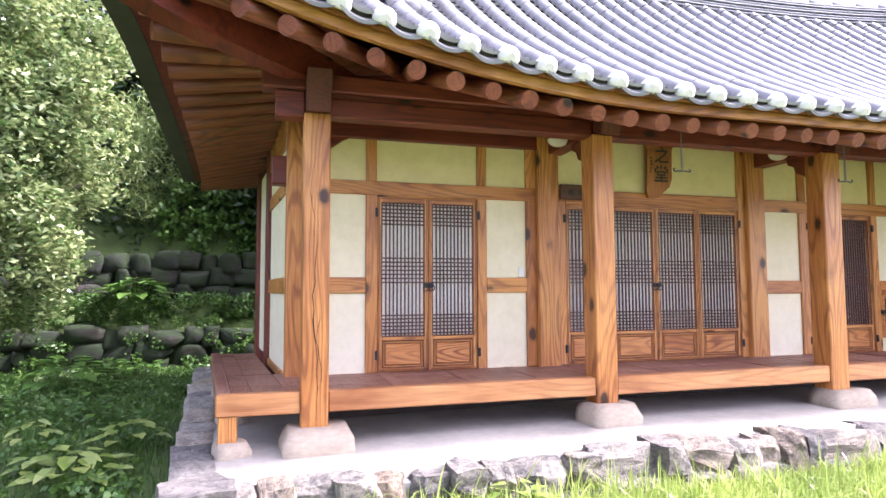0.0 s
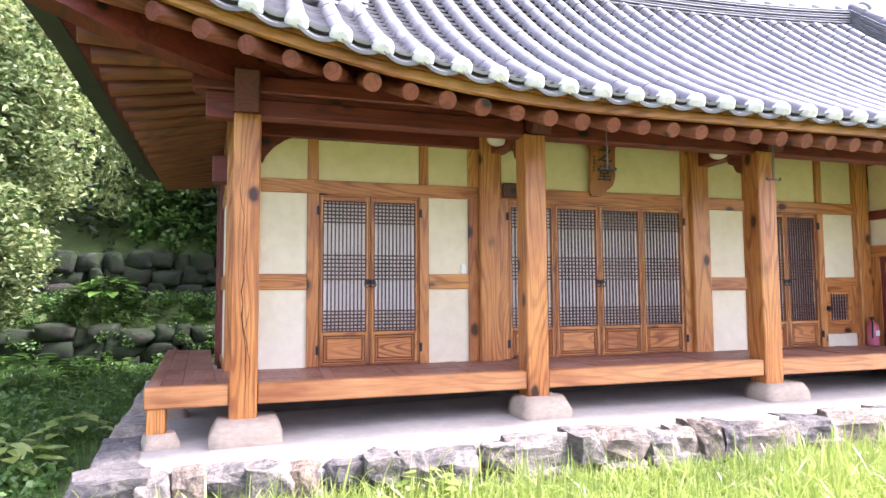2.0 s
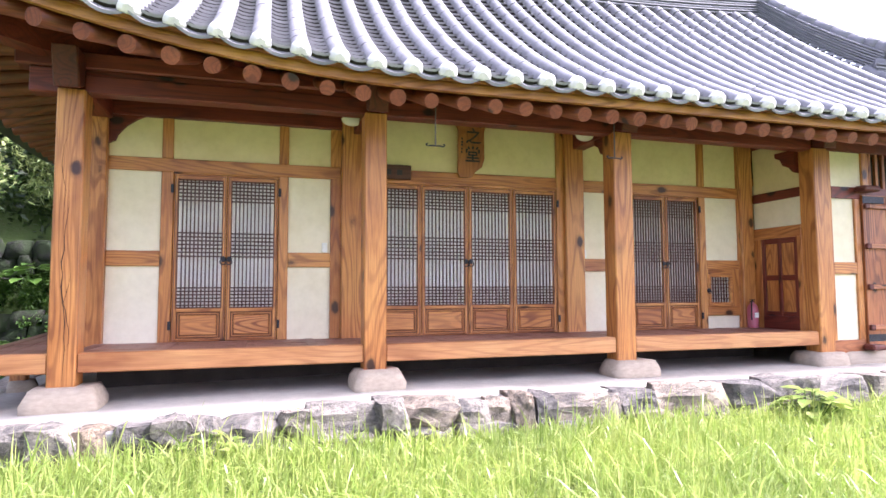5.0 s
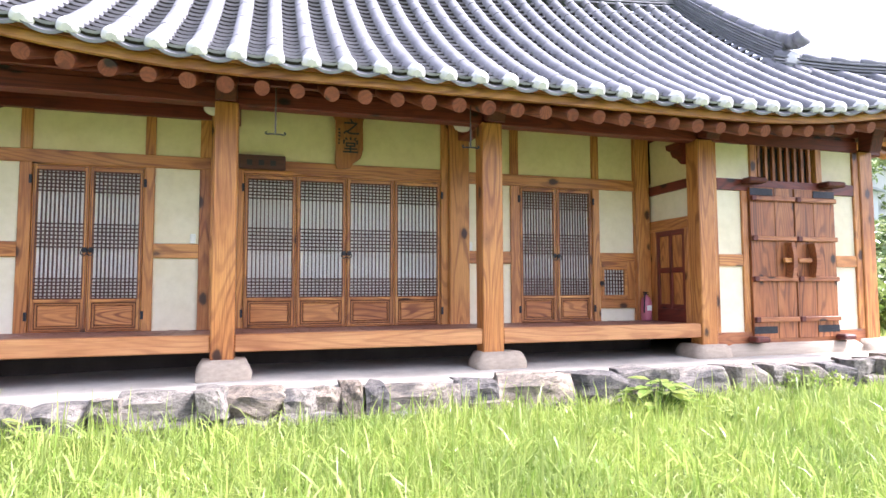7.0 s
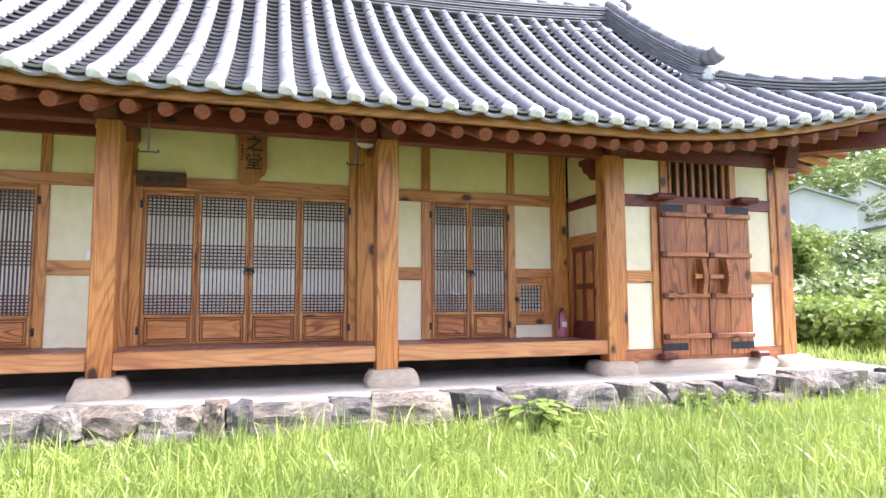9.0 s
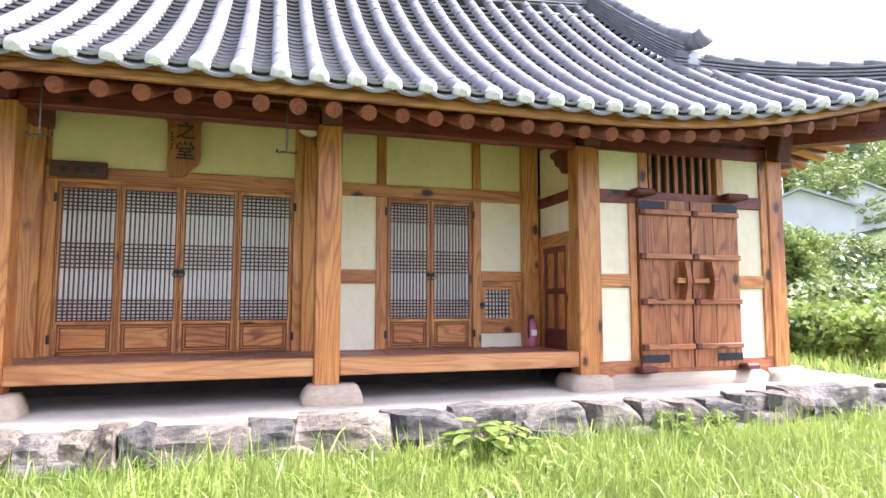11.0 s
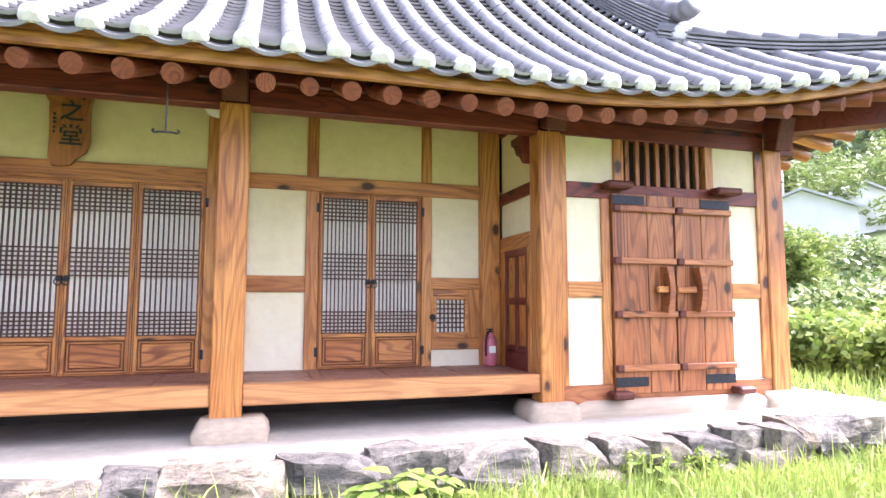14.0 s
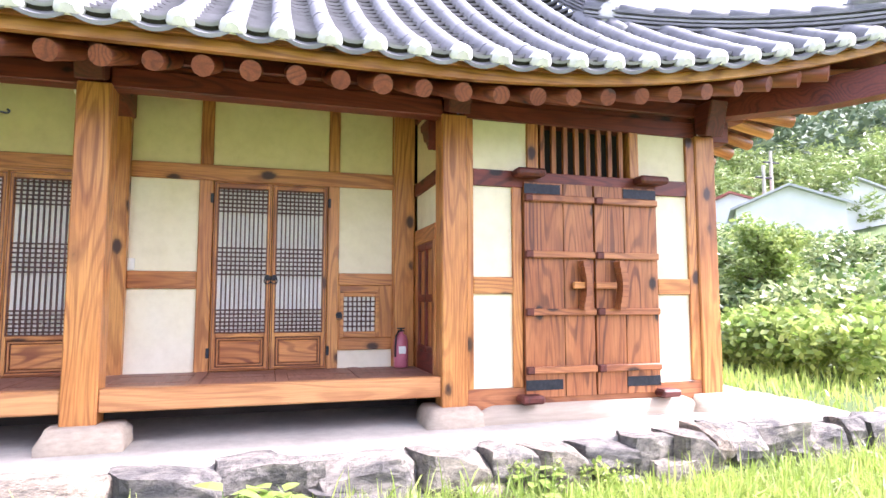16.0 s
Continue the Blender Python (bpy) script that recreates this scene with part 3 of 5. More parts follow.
wall_4 = wall_piece("wall_storeroom", "white plaster wall in a pine frame round the storeroom door")
post(wall_4, 8.38, 8.44, 0.38, 2.76, 0.03)
post(wall_4, 8.81, 8.9, 0.38, 2.16, 0.03)
post(wall_4, 10.29, 10.31, 0.38, 2.16, 0.03)
post(wall_4, 10.67, 10.77, 0.38, 2.76, 0.03)
post(wall_4, 8.96, 9.07, 2.31, 2.76, 0.03)
post(wall_4, 10.03, 10.13, 2.31, 2.76, 0.03)
rail(wall_4, 8.44, 10.67, 2.16, 2.31, 0.03, BEAM_X)
rail(wall_4, 8.38, 10.77, 0.2, 0.38, 0.03, BARN_X)
for a, b in ((8.44, 8.81), (10.31, 10.67)):
    panel(wall_4, a, b, 1.35, 2.16, 0.03)
    panel(wall_4, a, b, 0.38, 1.2, 0.03)
    rail(wall_4, a, b, 1.2, 1.35, 0.03)
panel(wall_4, 8.44, 8.96, 2.31, 2.76, 0.03)
panel(wall_4, 10.13, 10.67, 2.31, 2.76, 0.03)
for k in range(8):
    xa = 9.1 + k * 0.118
    box("slat", xa, xa + 0.045, 0.02, 0.06, 2.31, 2.76, BARN, wall_4, 0.004)
# flat near-black sheet in place of the unlit storeroom behind the slats
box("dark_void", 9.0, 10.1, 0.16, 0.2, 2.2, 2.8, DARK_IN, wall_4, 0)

# recess side wall with its panelled door, facing the porch
wall_5 = wall_piece("wall_recess", "cream plaster side wall over a small panelled door")
SX = 8.17


def side_box(name, y0, y1, z0, z1, m, proud=0.0, parent=wall_5):
    return box(name, SX - proud, SX + 0.1, y0, y1, z0, z1, m, parent, 0.004 if proud else 0)


side_box("plaster_panel", 0.2, 0.97, 2.32, 2.95, BOUNCE_PLASTER)
side_box("rail", 0.2, 0.97, 2.2, 2.32, BEAM_Y, 0.03)
side_box("plaster_panel", 0.2, 0.97, 1.84, 2.2, PLASTER)
side_box("rail", 0.2, 0.97, 1.69, 1.84, WOOD_Y, 0.03)
side_box("post", 0.84, 0.97, 0.48, 1.69, WOOD_Z, 0.028)
side_box("post", 0.2, 0.27, 0.48, 1.69, WOOD_Z, 0.028)
side_box("sill", 0.27, 0.84, 0.48, 0.66, BEAM_Y, 0.03)
side_box("beam", 0.2, 0.97, 2.95, 3.1, BEAM_Y, 0.03)
door_5 = tagged(thing("door_5", "small four-panelled wooden side door, closed", "door", kind="structure"))
side_box("door_board", 0.27, 0.84, 0.66, 1.69, WOOD_Z, 0.0, door_5)
for ya, yb in ((0.27, 0.32), (0.53, 0.58), (0.79, 0.84)):
    side_box("stile", ya, yb, 0.66, 1.69, BEAM_Z, 0.025, door_5)
for za, zb in ((0.66, 0.72), (1.13, 1.2), (1.62, 1.69)):
    for ya, yb in ((0.32, 0.53), (0.58, 0.79)):
        side_box("rail", ya, yb, za, zb, BEAM_Y, 0.023, door_5)

# west side wall (leans out a little in plan)
wall_6 = wall_piece("wall_west_side", "cream plaster gable-side wall in a pine frame")


def skew(ob, k=-0.1, y0=1.0):
    for v in ob.data.vertices:
        v.co.x += k * (v.co.y - y0)
    return ob


for za, zb in ((0.5, 1.28), (1.44, 2.28), (2.42, 2.75)):
    skew(box("plaster_panel", -0.19, 0.0, 1.17, 2.6, za, zb, PLASTER, wall_6, 0))
for za, zb in ((0.42, 0.5), (1.28, 1.44), (2.28, 2.42), (2.75, 3.1)):
    skew(box("rail", -0.215, 0.0, 1.17, 2.6, za, zb, WOOD_Y, wall_6, 0.005))
skew(box("side_column", -0.24, 0.0, 2.6, 2.82, 0.2, 3.2, BEAM_Z, wall_6, 0.01))
skew(box("plaster_panel", -0.19, 0.0, 2.82, 4.7, 0.5, 2.9, PLASTER, wall_6, 0))
skew(box("side_column", -0.24, 0.0, 4.0, 4.22, 0.2, 3.2, BEAM_Z, wall_6, 0.01))
skew(box("side_beam", -0.2, -0.03, 0.0, 4.9, 2.97, 3.12, BEAM_Y, wall_6, 0.01))
back = wall_piece("wall_back", "plain plaster rear and east walls of the house")
box("plaster_panel", -0.2, 11.0, 4.8, 4.95, 0.0, 3.2, PLASTER, back, 0)
box("plaster_panel", 10.85, 11.0, 0.21, 4.8, 0.1, 3.2, PLASTER, back, 0)
box("plaster_panel", 10.99, 11.02, 0.3, 4.7, 0.5, 2.6, PLASTER, back, 0)
inner = tagged(thing("ceiling_rooms", "plain dark boarding closing the rooms", "ceiling", kind="structure"))
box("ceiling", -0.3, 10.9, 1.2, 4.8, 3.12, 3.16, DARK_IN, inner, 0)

# ---- wooden porch deck ----
deck = thing("porch_deck", "worn reddish-brown plank porch floor on a pine edge beam", "porch deck", kind="structure")
for a, b in ((0.11, 2.55), (2.77, 5.32), (5.56, 8.15)):
    box("edge_beam", a, b, 0.0, 0.12, 0.33, 0.5, DECK_X, deck, 0.012)
box("edge_beam", -0.75, -0.11, 0.0, 0.12, 0.33, 0.5, DECK_X, deck, 0.012)
skew(box("edge_beam", -0.75, -0.64, 0.12, 3.4, 0.33, 0.5, DECK, deck, 0.012), -0.1, 0.1)
rng = random.Random(3)
for x0 in [0.0 + 0.68 * i for i in range(12)]:
    box("joist_board", x0, x0 + 0.1, 0.122, 1.01, 0.42, 0.494, DECK, deck, 0.004)
    for k in range(4):
        ya = 0.125 + k * 0.22
        box("board", x0 + 0.103, x0 + 0.677, ya, ya + 0.214, 0.42, 0.49 + rng.uniform(-0.003, 0.003), DECK, deck, 0.004)
for k in range(9):
    ya = 0.125 + k * 0.36
    for xa, xb in ((-0.637, -0.48), (-0.476, -0.215)) + (((-0.212, -0.01),) if k < 3 else ()):
        skew(box("board", xa, xb, ya, ya + 0.355, 0.42, 0.49 + rng.uniform(-0.003, 0.003), DECK, deck, 0.004), -0.1, 0.1)
for lx, ly in ((-0.73, 0.02), (-0.98, 2.9), (-0.8, 1.2)):
    box("leg", lx, lx + 0.14, ly, ly + 0.12, 0.1, 0.335, WOOD_Z, deck, 0.008)
    ob = new("footing_stone", PLINTHS[1])
    ob.matrix_world = Matrix.LocRotScale((lx + 0.1, ly + 0.06, 0.06), Euler((0, 0, 0.3)), (0.26, 0.26, 0.15))
    tagged(ob, "small flat granite footing stone under a deck leg", "footing stone", "footing stones")
box("bearer", 0.2, 8.1, 0.5, 0.6, 0.3, 0.42, BEAM_X, deck, 0.005)
# wall colour includes the darkness beneath the boards
box("under_wall", 0.0, 8.2, 1.1, 1.14, 0.0, 0.43, SHADED_EARTH, deck, 0)


# ---- lattice doors ----
def lattice_mesh(x0, x1, z0, z1, y):
    """Close upright bars, crossed by three bands of level bars."""
    bm = bmesh.new()
    n = 11
    for i in range(1, n):
        x = x0 + (x1 - x0) * i / n
        bm_box(bm, x - 0.0065, x + 0.0065, y, y + 0.018, z0, z1)
    for first, last, count in ((z1 - 0.022, z1 - 0.215, 6), (1.636, 1.388, 7), (z0 + 0.205, z0 + 0.022, 6)):
        for k in range(count):
            z = first + (last - first) * k / (count - 1)
            bm_box(bm, x0, x1, y + 0.002, y + 0.016, z - 0.0068, z + 0.0068)
    return bm


def ring_of_bars(x0, x1, z0, z1, wide, y0, y1, bevel):
    """Four bars round an opening."""
    bm = bmesh.new()
    for a, b, c, d in ((x0, x0 + wide, z0, z1), (x1 - wide, x1, z0, z1), (x0 + wide, x1 - wide, z1 - wide, z1), (x0 + wide, x1 - wide, z0, z0 + wide)):
        bm_box(bm, a, b, y0, y1, c, d, bevel)
    return bm


def leaf(door, x0, x1, z0=0.492, z1=2.265, pull=None):
    """One door leaf: stiles and rails with beads, lattice over paper, a fielded low panel, ironwork."""
    y = 1.025
    s = 0.05
    lat0, lat1 = 0.848, 2.2
    bm = bmesh.new()
    for a, b in ((x0 + 0.003, x0 + s), (x1 - s, x1 - 0.003)):
        bm_box(bm, a, b, y, y + 0.045, z0, z1, 0.005)
    f = part("leaf", bm, WOOD_Z, door)
    for c, d in ((lat1, z1), (0.8, lat0), (z0, 0.522)):
        box("rail", x0 + s, x1 - s, y, y + 0.045, c, d, WOOD_X, f, 0.005)
    part("outer_bead", ring_of_bars(x0 + 0.014, x1 - 0.014, z0 + 0.012, z1 - 0.014, 0.007, y - 0.003, y + 0.004, 0.002), GROOVE, f, "thin dark bead round the leaf")
    part("lattice_bead", ring_of_bars(x0 + s - 0.012, x1 - s + 0.012, lat0 - 0.012, lat1 + 0.012, 0.012, y - 0.005, y + 0.01, 0.003), GROOVE, f, "thin dark bead round the lattice")
    part("lattice", lattice_mesh(x0 + s, x1 - s, lat0, lat1, y + 0.008), LATTICE, f, "dark brown lattice bars")
    box("paper", x0 + s, x1 - s, y + 0.032, y + 0.036, lat0, lat1, PAPER, f, 0, "white paper behind the lattice")
    box("backing_panel", x0 + s, x1 - s, y + 0.022, y + 0.04, 0.522, 0.8, GROOVE, f, 0)
    part("panel_moulding", ring_of_bars(x0 + s + 0.012, x1 - s - 0.012, 0.534, 0.788, 0.014, y + 0.006, y + 0.03, 0.004), MOULD, f)
    box("raised_panel", x0 + s + 0.036, x1 - s - 0.036, y + 0.008, y + 0.026, 0.556, 0.766, PANEL, f, 0.008)
    if pull is not None:
        bm = bmesh.new()
        bmesh.ops.create_cone(bm, cap_ends=True, segments=14, radius1=0.03, radius2=0.024, depth=0.012, matrix=Matrix.Translation((pull, y - 0.006, 1.36)) @ Matrix.Rotation(radians(90), 4, "X"))
        part("handle_plate", bm, IRON, f, "round black iron handle plate")
        bm = bmesh.new()
        for k in range(12):
            a0, a1 = k * math.tau / 12, (k + 1) * math.tau / 12
            tube(bm, (pull + 0.03 * math.sin(a0), y - 0.02, 1.33 + 0.03 * math.cos(a0)), (pull + 0.03 * math.sin(a1), y - 0.02, 1.33 + 0.03 * math.cos(a1)), 0.006, 0.006, 6)
        part("ring", bm, IRON, f, "black iron ring")
    return f


def double_door(name, x0, x1, edges, label):
    d = thing(name, label, "lattice door", kind="structure")
    box("frame_head", x0, x1, 1.0, 1.1, 2.265, 2.3 if name == "door_2" else 2.28, WOOD_X, d, 0.004)
    n = len(edges) - 1
    for k in range(n):
        pull = None
        if k == n // 2 - 1:
            pull = edges[k + 1] - 0.03
        elif k == n // 2:
            pull = edges[k] + 0.03
        leaf(d, edges[k], edges[k + 1], pull=pull)
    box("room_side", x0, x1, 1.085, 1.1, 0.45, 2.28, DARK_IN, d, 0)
    for k in (0, n):
        for z in (0.66, 2.1):
            xx = edges[k] + (-0.012 if k == 0 else 0.012)
            box("hinge", xx - 0.014, xx + 0.014, 0.992, 1.012, z - 0.045, z + 0.045, IRON, d, 0.003)
    return d


double_door("door_1", 0.684, 1.757, [0.686, 1.22, 1.755], "closed pair of paper-backed lattice doors with low panels")
double_door("door_2", 2.795, 5.142, [2.797, 3.382, 3.967, 4.547, 5.14], "closed four-leaf paper-backed lattice doors with low panels")
double_door("door_3", 6.21, 7.277, [6.212, 6.745, 7.275], "closed pair of paper-backed lattice doors with low panels")

window_1 = thing("window_1", "small paper-backed grille hatch with a wooden frame", "window", kind="structure")
for a, b, c, d in ((7.4, 7.44, 0.78, 1.22), (7.75, 7.79, 0.78, 1.22), (7.44, 7.75, 1.18, 1.22), (7.44, 7.75, 0.78, 0.84)):
    box("frame", a, b, 1.0, 1.08, c, d, WOOD_X, window_1, 0.004)
bm = bmesh.new()
for i in range(1, 7):
    bm_box(bm, 7.44 + 0.0443 * i - 0.007, 7.44 + 0.0443 * i + 0.007, 1.02, 1.035, 0.84, 1.18)
for i in range(1, 7):
    bm_box(bm, 7.44, 7.75, 1.022, 1.033, 0.84 + 0.0486 * i - 0.007, 0.84 + 0.0486 * i + 0.007)
part("lattice", bm, LATTICE, window_1, "dark brown lattice bars")
box("paper", 7.44, 7.75, 1.045, 1.05, 0.84, 1.18, PAPER, window_1, 0, "white paper")

# ---- storeroom door ----
door_4 = thing("door_4", "heavy brown plank double door with battens and iron straps, closed", "plank door", kind="structure")
for x0, x1 in ((8.91, 9.605), (9.62, 10.285)):
    seams = (0.0, 0.56, 1.0) if x0 < 9 else (0.0, 0.47, 1.0)
    lf = box("leaf_backing", x0, x1, 0.01, 0.03, 0.3, 2.2, BARN, door_4, 0)
    for sa, sb in zip(seams, seams[1:]):
        box("plank", x0 + sa * (x1 - x0) + 0.003, x0 + sb * (x1 - x0) - 0.003, -0.025, 0.01, 0.29, 2.21, BARN, lf, 0.004)
    for z in (0.53, 1.04, 1.555, 2.065):
        box("batten", x0 + 0.0, x1 - 0.005, -0.07, -0.026, z - 0.03, z + 0.03, BARN_X, lf, 0.008)
        box("batten_end", x0 - 0.004, x0 + 0.075, -0.074, -0.03, z - 0.034, z + 0.034, DARK_WOOD, lf, 0.01, "dark end of the batten")
    sx = (x0, x0 + 0.36) if x0 < 9 else (x1 - 0.36, x1)
    for z in (2.15, 0.4):
        box("iron_strap", sx[0], sx[1], -0.032, -0.026, z - 0.045, z + 0.045, IRON, lf, 0.002, "black iron strap")
for xc in (9.47, 9.84):
    bm = bmesh.new()
    for k in range(8):
        z = 1.06 + k * 0.055
        bow = 0.03 * math.sin(k / 7 * math.pi)
        bm_box(bm, xc - 0.03 + bow, xc + 0.03 + bow, -0.13, -0.026, z, z + 0.056)
    part("door_handle", bm, BARN_X, door_4, "curved wooden pull bar")
box("latch_bar", 9.36, 9.5, -0.1, -0.06, 1.25, 1.31, WOOD_X, door_4, 0.006)
box("latch_bar", 9.58, 9.8, -0.1, -0.06, 1.25, 1.31, WOOD_X, door_4, 0.006)
for xa, xb, z in ((8.8, 9.08, 2.28), (10.05, 10.36, 2.28), (8.82, 9.04, 0.29), (10.22, 10.42, 0.29)):
    bm = bm_box(bmesh.new(), xa, xb, -0.16, 0.0, z - 0.035, z + 0.035, 0.02)
    part("pivot_block", bm, DARK_WOOD, door_4, "dark rounded pivot block")

# ---- roof ----
XC, RIDGE_Y = 5.43, 2.45


def half_of(x):
    """Half the length of the eave: the west end reaches further out."""
    return 6.98 if x < XC else 6.68


def near_corner(d):
    return max(0.0, 4.2 - d)


def eave(x):
    """Front eave line: y and z of the tile ends at x."""
    k = max(0.0, abs(x - XC) - 2.43) ** 2
    return -(1.0 + 0.014 * k), 2.85 + 0.036 * k


def side_eave(y, sg):
    """Edge and height of a side eave at y; sg is -1 at the west end."""
    k = near_corner(y + 1.25) ** 2 if y < 2.45 else near_corner((7.5 if sg < 0 else 6.15) - y) ** 2
    if sg < 0:
        return -(1.3 + 0.014 * k) - 0.06 * max(0.0, y), 3.05 + 0.031 * k
    return 10.98 + 0.98 + 0.014 * k, 2.87 + 0.036 * k


def slope(x, s):
    ey, ez = eave(x)
    zr = 5.56 + 0.012 * (x - XC) ** 2
    return Vector((x, ey + (RIDGE_Y - ey) * s, ez + (zr - ez) * (0.74 * s + 0.26 * s * s)))


def top_of(x):
    """How far up the slope the tiles at x run: to the ridge, or to the hip."""
    u = abs(x - XC)
    if u < 4.4:
        return 0.985
    ey = eave(x)[0]
    yt = 0.42 - (u - 4.4) / (half_of(x) - 4.4) * 1.65
    return max(0.02, (yt - ey) / (RIDGE_Y - ey))


roof = thing("roof", "grey clay-tiled hip-and-gable roof with upturned eaves", "roof", kind="structure")
PITCH = 0.306
ROWS_X = [XC + PITCH * (i + 0.39) for i in range(-24, 23) if abs(PITCH * (i + 0.39)) < half_of(XC + i) - 0.12]


def cover_tile_mesh():
    """A half-round cover tile with a narrow sunk joint at its upper end."""
    bm = bmesh.new()
    n = 8


    def arc(yy, r):
        return [bm.verts.new((r * math.cos(math.pi * k / n), yy, 0.03 + r * math.sin(math.pi * k / n))) for k in range(n + 1)]
    for (y0, r0), (y1, r1) in (((0.0, 0.0785), (0.296, 0.0785)), ((0.294, 0.0725), (0.302, 0.0725))):
        a, b = arc(y0, r0), arc(y1, r1)
        for k in range(n):
            bm.faces.new((a[k], a[k + 1], b[k + 1], b[k]))
    bm.faces.new(arc(0.001, 0.078)[::-1])
    bmesh.ops.recalc_face_normals(bm, faces=bm.faces[:])
    me = bpy.data.meshes.new("cover_tile")
    bm.to_mesh(me)
    bm.free()
    me.materials.append(TILE)
    return me


def long_faces(me):
    """Smooth flags: the round backs of the tiles alone."""
    return [len(p.vertices) == 4 and p.area > 0.003 for p in me.polygons]


def cap_mesh():
    """White lime stopping that bulges from the end of a cover tile."""
    bm = bmesh.new()
    n = 10
    rows = []
    for r, yy, squash in ((0.083, 0.03, 1.0), (0.085, -0.012, 1.0), (0.074, -0.036, 0.97), (0.045, -0.05, 0.95)):
        turns = [-0.45 + (math.pi + 0.9) * k / n for k in range(n + 1)]
        rows.append([bm.verts.new((r * math.cos(a), yy + 0.006 * math.sin(7.0 * a), 0.028 + squash * r * math.sin(a))) for a in turns])
    for a, b in zip(rows, rows[1:]):
        for k in range(n):
            bm.faces.new((a[k], a[k + 1], b[k + 1], b[k]))
        bm.faces.new((a[0], b[0], b[n], a[n]))
    bm.faces.new(rows[-1])
    bmesh.ops.recalc_face_normals(bm, faces=bm.faces[:])
    me = bpy.data.meshes.new("lime_cap")
    bm.to_mesh(me)
    bm.free()
    me.polygons.foreach_set("use_smooth", [len(p.vertices) == 4 for p in me.polygons])
    me.materials.append(LIME)
    return me


def basis(x, s, s2):
    p, q = slope(x, s), slope(x, s2)
    t = (q - p).normalized()
    side = (slope(x + 0.05, s) - slope(x - 0.05, s)).normalized()
    nrm = side.cross(t).normalized()
    side = t.cross(nrm)
    return p, Matrix(((side.x, t.x, nrm.x, p.x), (side.y, t.y, nrm.y, p.y), (side.z, t.z, nrm.z, p.z), (0, 0, 0, 1)))


def build_tiles():
    cover, cap = cover_tile_mesh(), cap_mesh()
    made = 0
    rest_v, rest_f = [], []
    cover.polygons.foreach_set("use_smooth", long_faces(cover))
    base_v = [tuple(v.co) for v in cover.vertices]
    base_f = [tuple(p.vertices) for p in cover.polygons]
    rng = random.Random(11)
    for x in ROWS_X:
        length = (slope(x, 1) - slope(x, 0)).length
        n = int(length * top_of(x) / 0.3)
        for k in range(max(1, n + 1)):
            s = k * 0.3 / length
            p, m = basis(x, s, s + 0.02)
            m = m @ pose(rng.uniform(-0.002, 0.002), 0, rng.uniform(-0.002, 0.002), 0, rng.uniform(-1, 1), rng.uniform(-0.5, 0.5))
            if k == 0:
                ob = new("lime_cap", cap)
                ob.parent = roof
                ob.matrix_local = m
            if k < 7 and made < 290:
                ob = new("cover_tile", cover)
                ob.parent = roof
                ob.matrix_local = m
                made += 1
            else:
                o = len(rest_v)
                rest_v += [tuple(m @ Vector(v)) for v in base_v]
                rest_f += [tuple(o + i for i in f) for f in base_f]
    me = mesh_of("cover_tiles", rest_v, rest_f)
    me.polygons.foreach_set("use_smooth", long_faces(me))
    tagged(part("cover_tiles", me, TILE, roof), kind="stuff")
    # trough tiles: overlapping concave pans between the cover rows
    v, f = [], []
    w, seg = PITCH * 0.5, 5
    xs = [x - PITCH / 2 for x in ROWS_X] + [ROWS_X[-1] + PITCH / 2]
    for x in xs:
        length = (slope(x, 1) - slope(x, 0)).length
        n = int(length * top_of(x) / 0.17)
        for k in range(max(2, n)):
            p, m = basis(x, k * 0.17 / length - 0.004, k * 0.17 / length + 0.03)
            o = len(v)
            for yy, lift in ((0.0, 0.068), (0.0, 0.044), (0.02, 0.044), (0.02, -0.006), (0.22, -0.012)):
                for j in range(seg + 1):
                    a = (j / seg - 0.5) * 2
                    v.append(tuple(m @ Vector((a * w, yy, lift + 0.05 * a * a - 0.022))))
            for r in ((3, 2), (2, 1), (1, 0), (0, 4)):
                for j in range(seg):
                    f.append((o + r[0] * (seg + 1) + j, o + r[0] * (seg + 1) + j + 1, o + r[1] * (seg + 1) + j + 1, o + r[1] * (seg + 1) + j))
    pans = mesh_of("trough_tiles", v, f)
    pans.materials.append(TILE_D), pans.materials.append(SHADED_CLAY)
    # clay faces under each lip are near black, the gap's shade painted in
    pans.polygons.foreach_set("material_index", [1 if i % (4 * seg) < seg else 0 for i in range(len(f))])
    tagged(part("trough_tiles", pans, None, roof), kind="stuff")
    # curved end pans along the eave
    for x in xs:
        p, m = basis(x, 0.0, 0.02)
        bm = bmesh.new()
        rows = []
        for yy, dz in ((-0.045, 0.014), (-0.05, -0.012), (-0.03, -0.014), (0.12, -0.02), (0.1, 0.044)):
            rows.append([bm.verts.new((PITCH * 0.5 * (j / 4 - 1), yy, dz + 0.055 * (j / 4 - 1) ** 2 - 0.03)) for j in range(9)])
        for a, b in zip(rows, rows[1:] + rows[:1]):
            for j in range(8):
                bm.faces.new((a[j], a[j + 1], b[j + 1], b[j]))
        bmesh.ops.recalc_face_normals(bm, faces=bm.faces[:])
        ob = part("eave_pan_tile", bm, TILE, roof)
        ob.matrix_local = m


build_tiles()


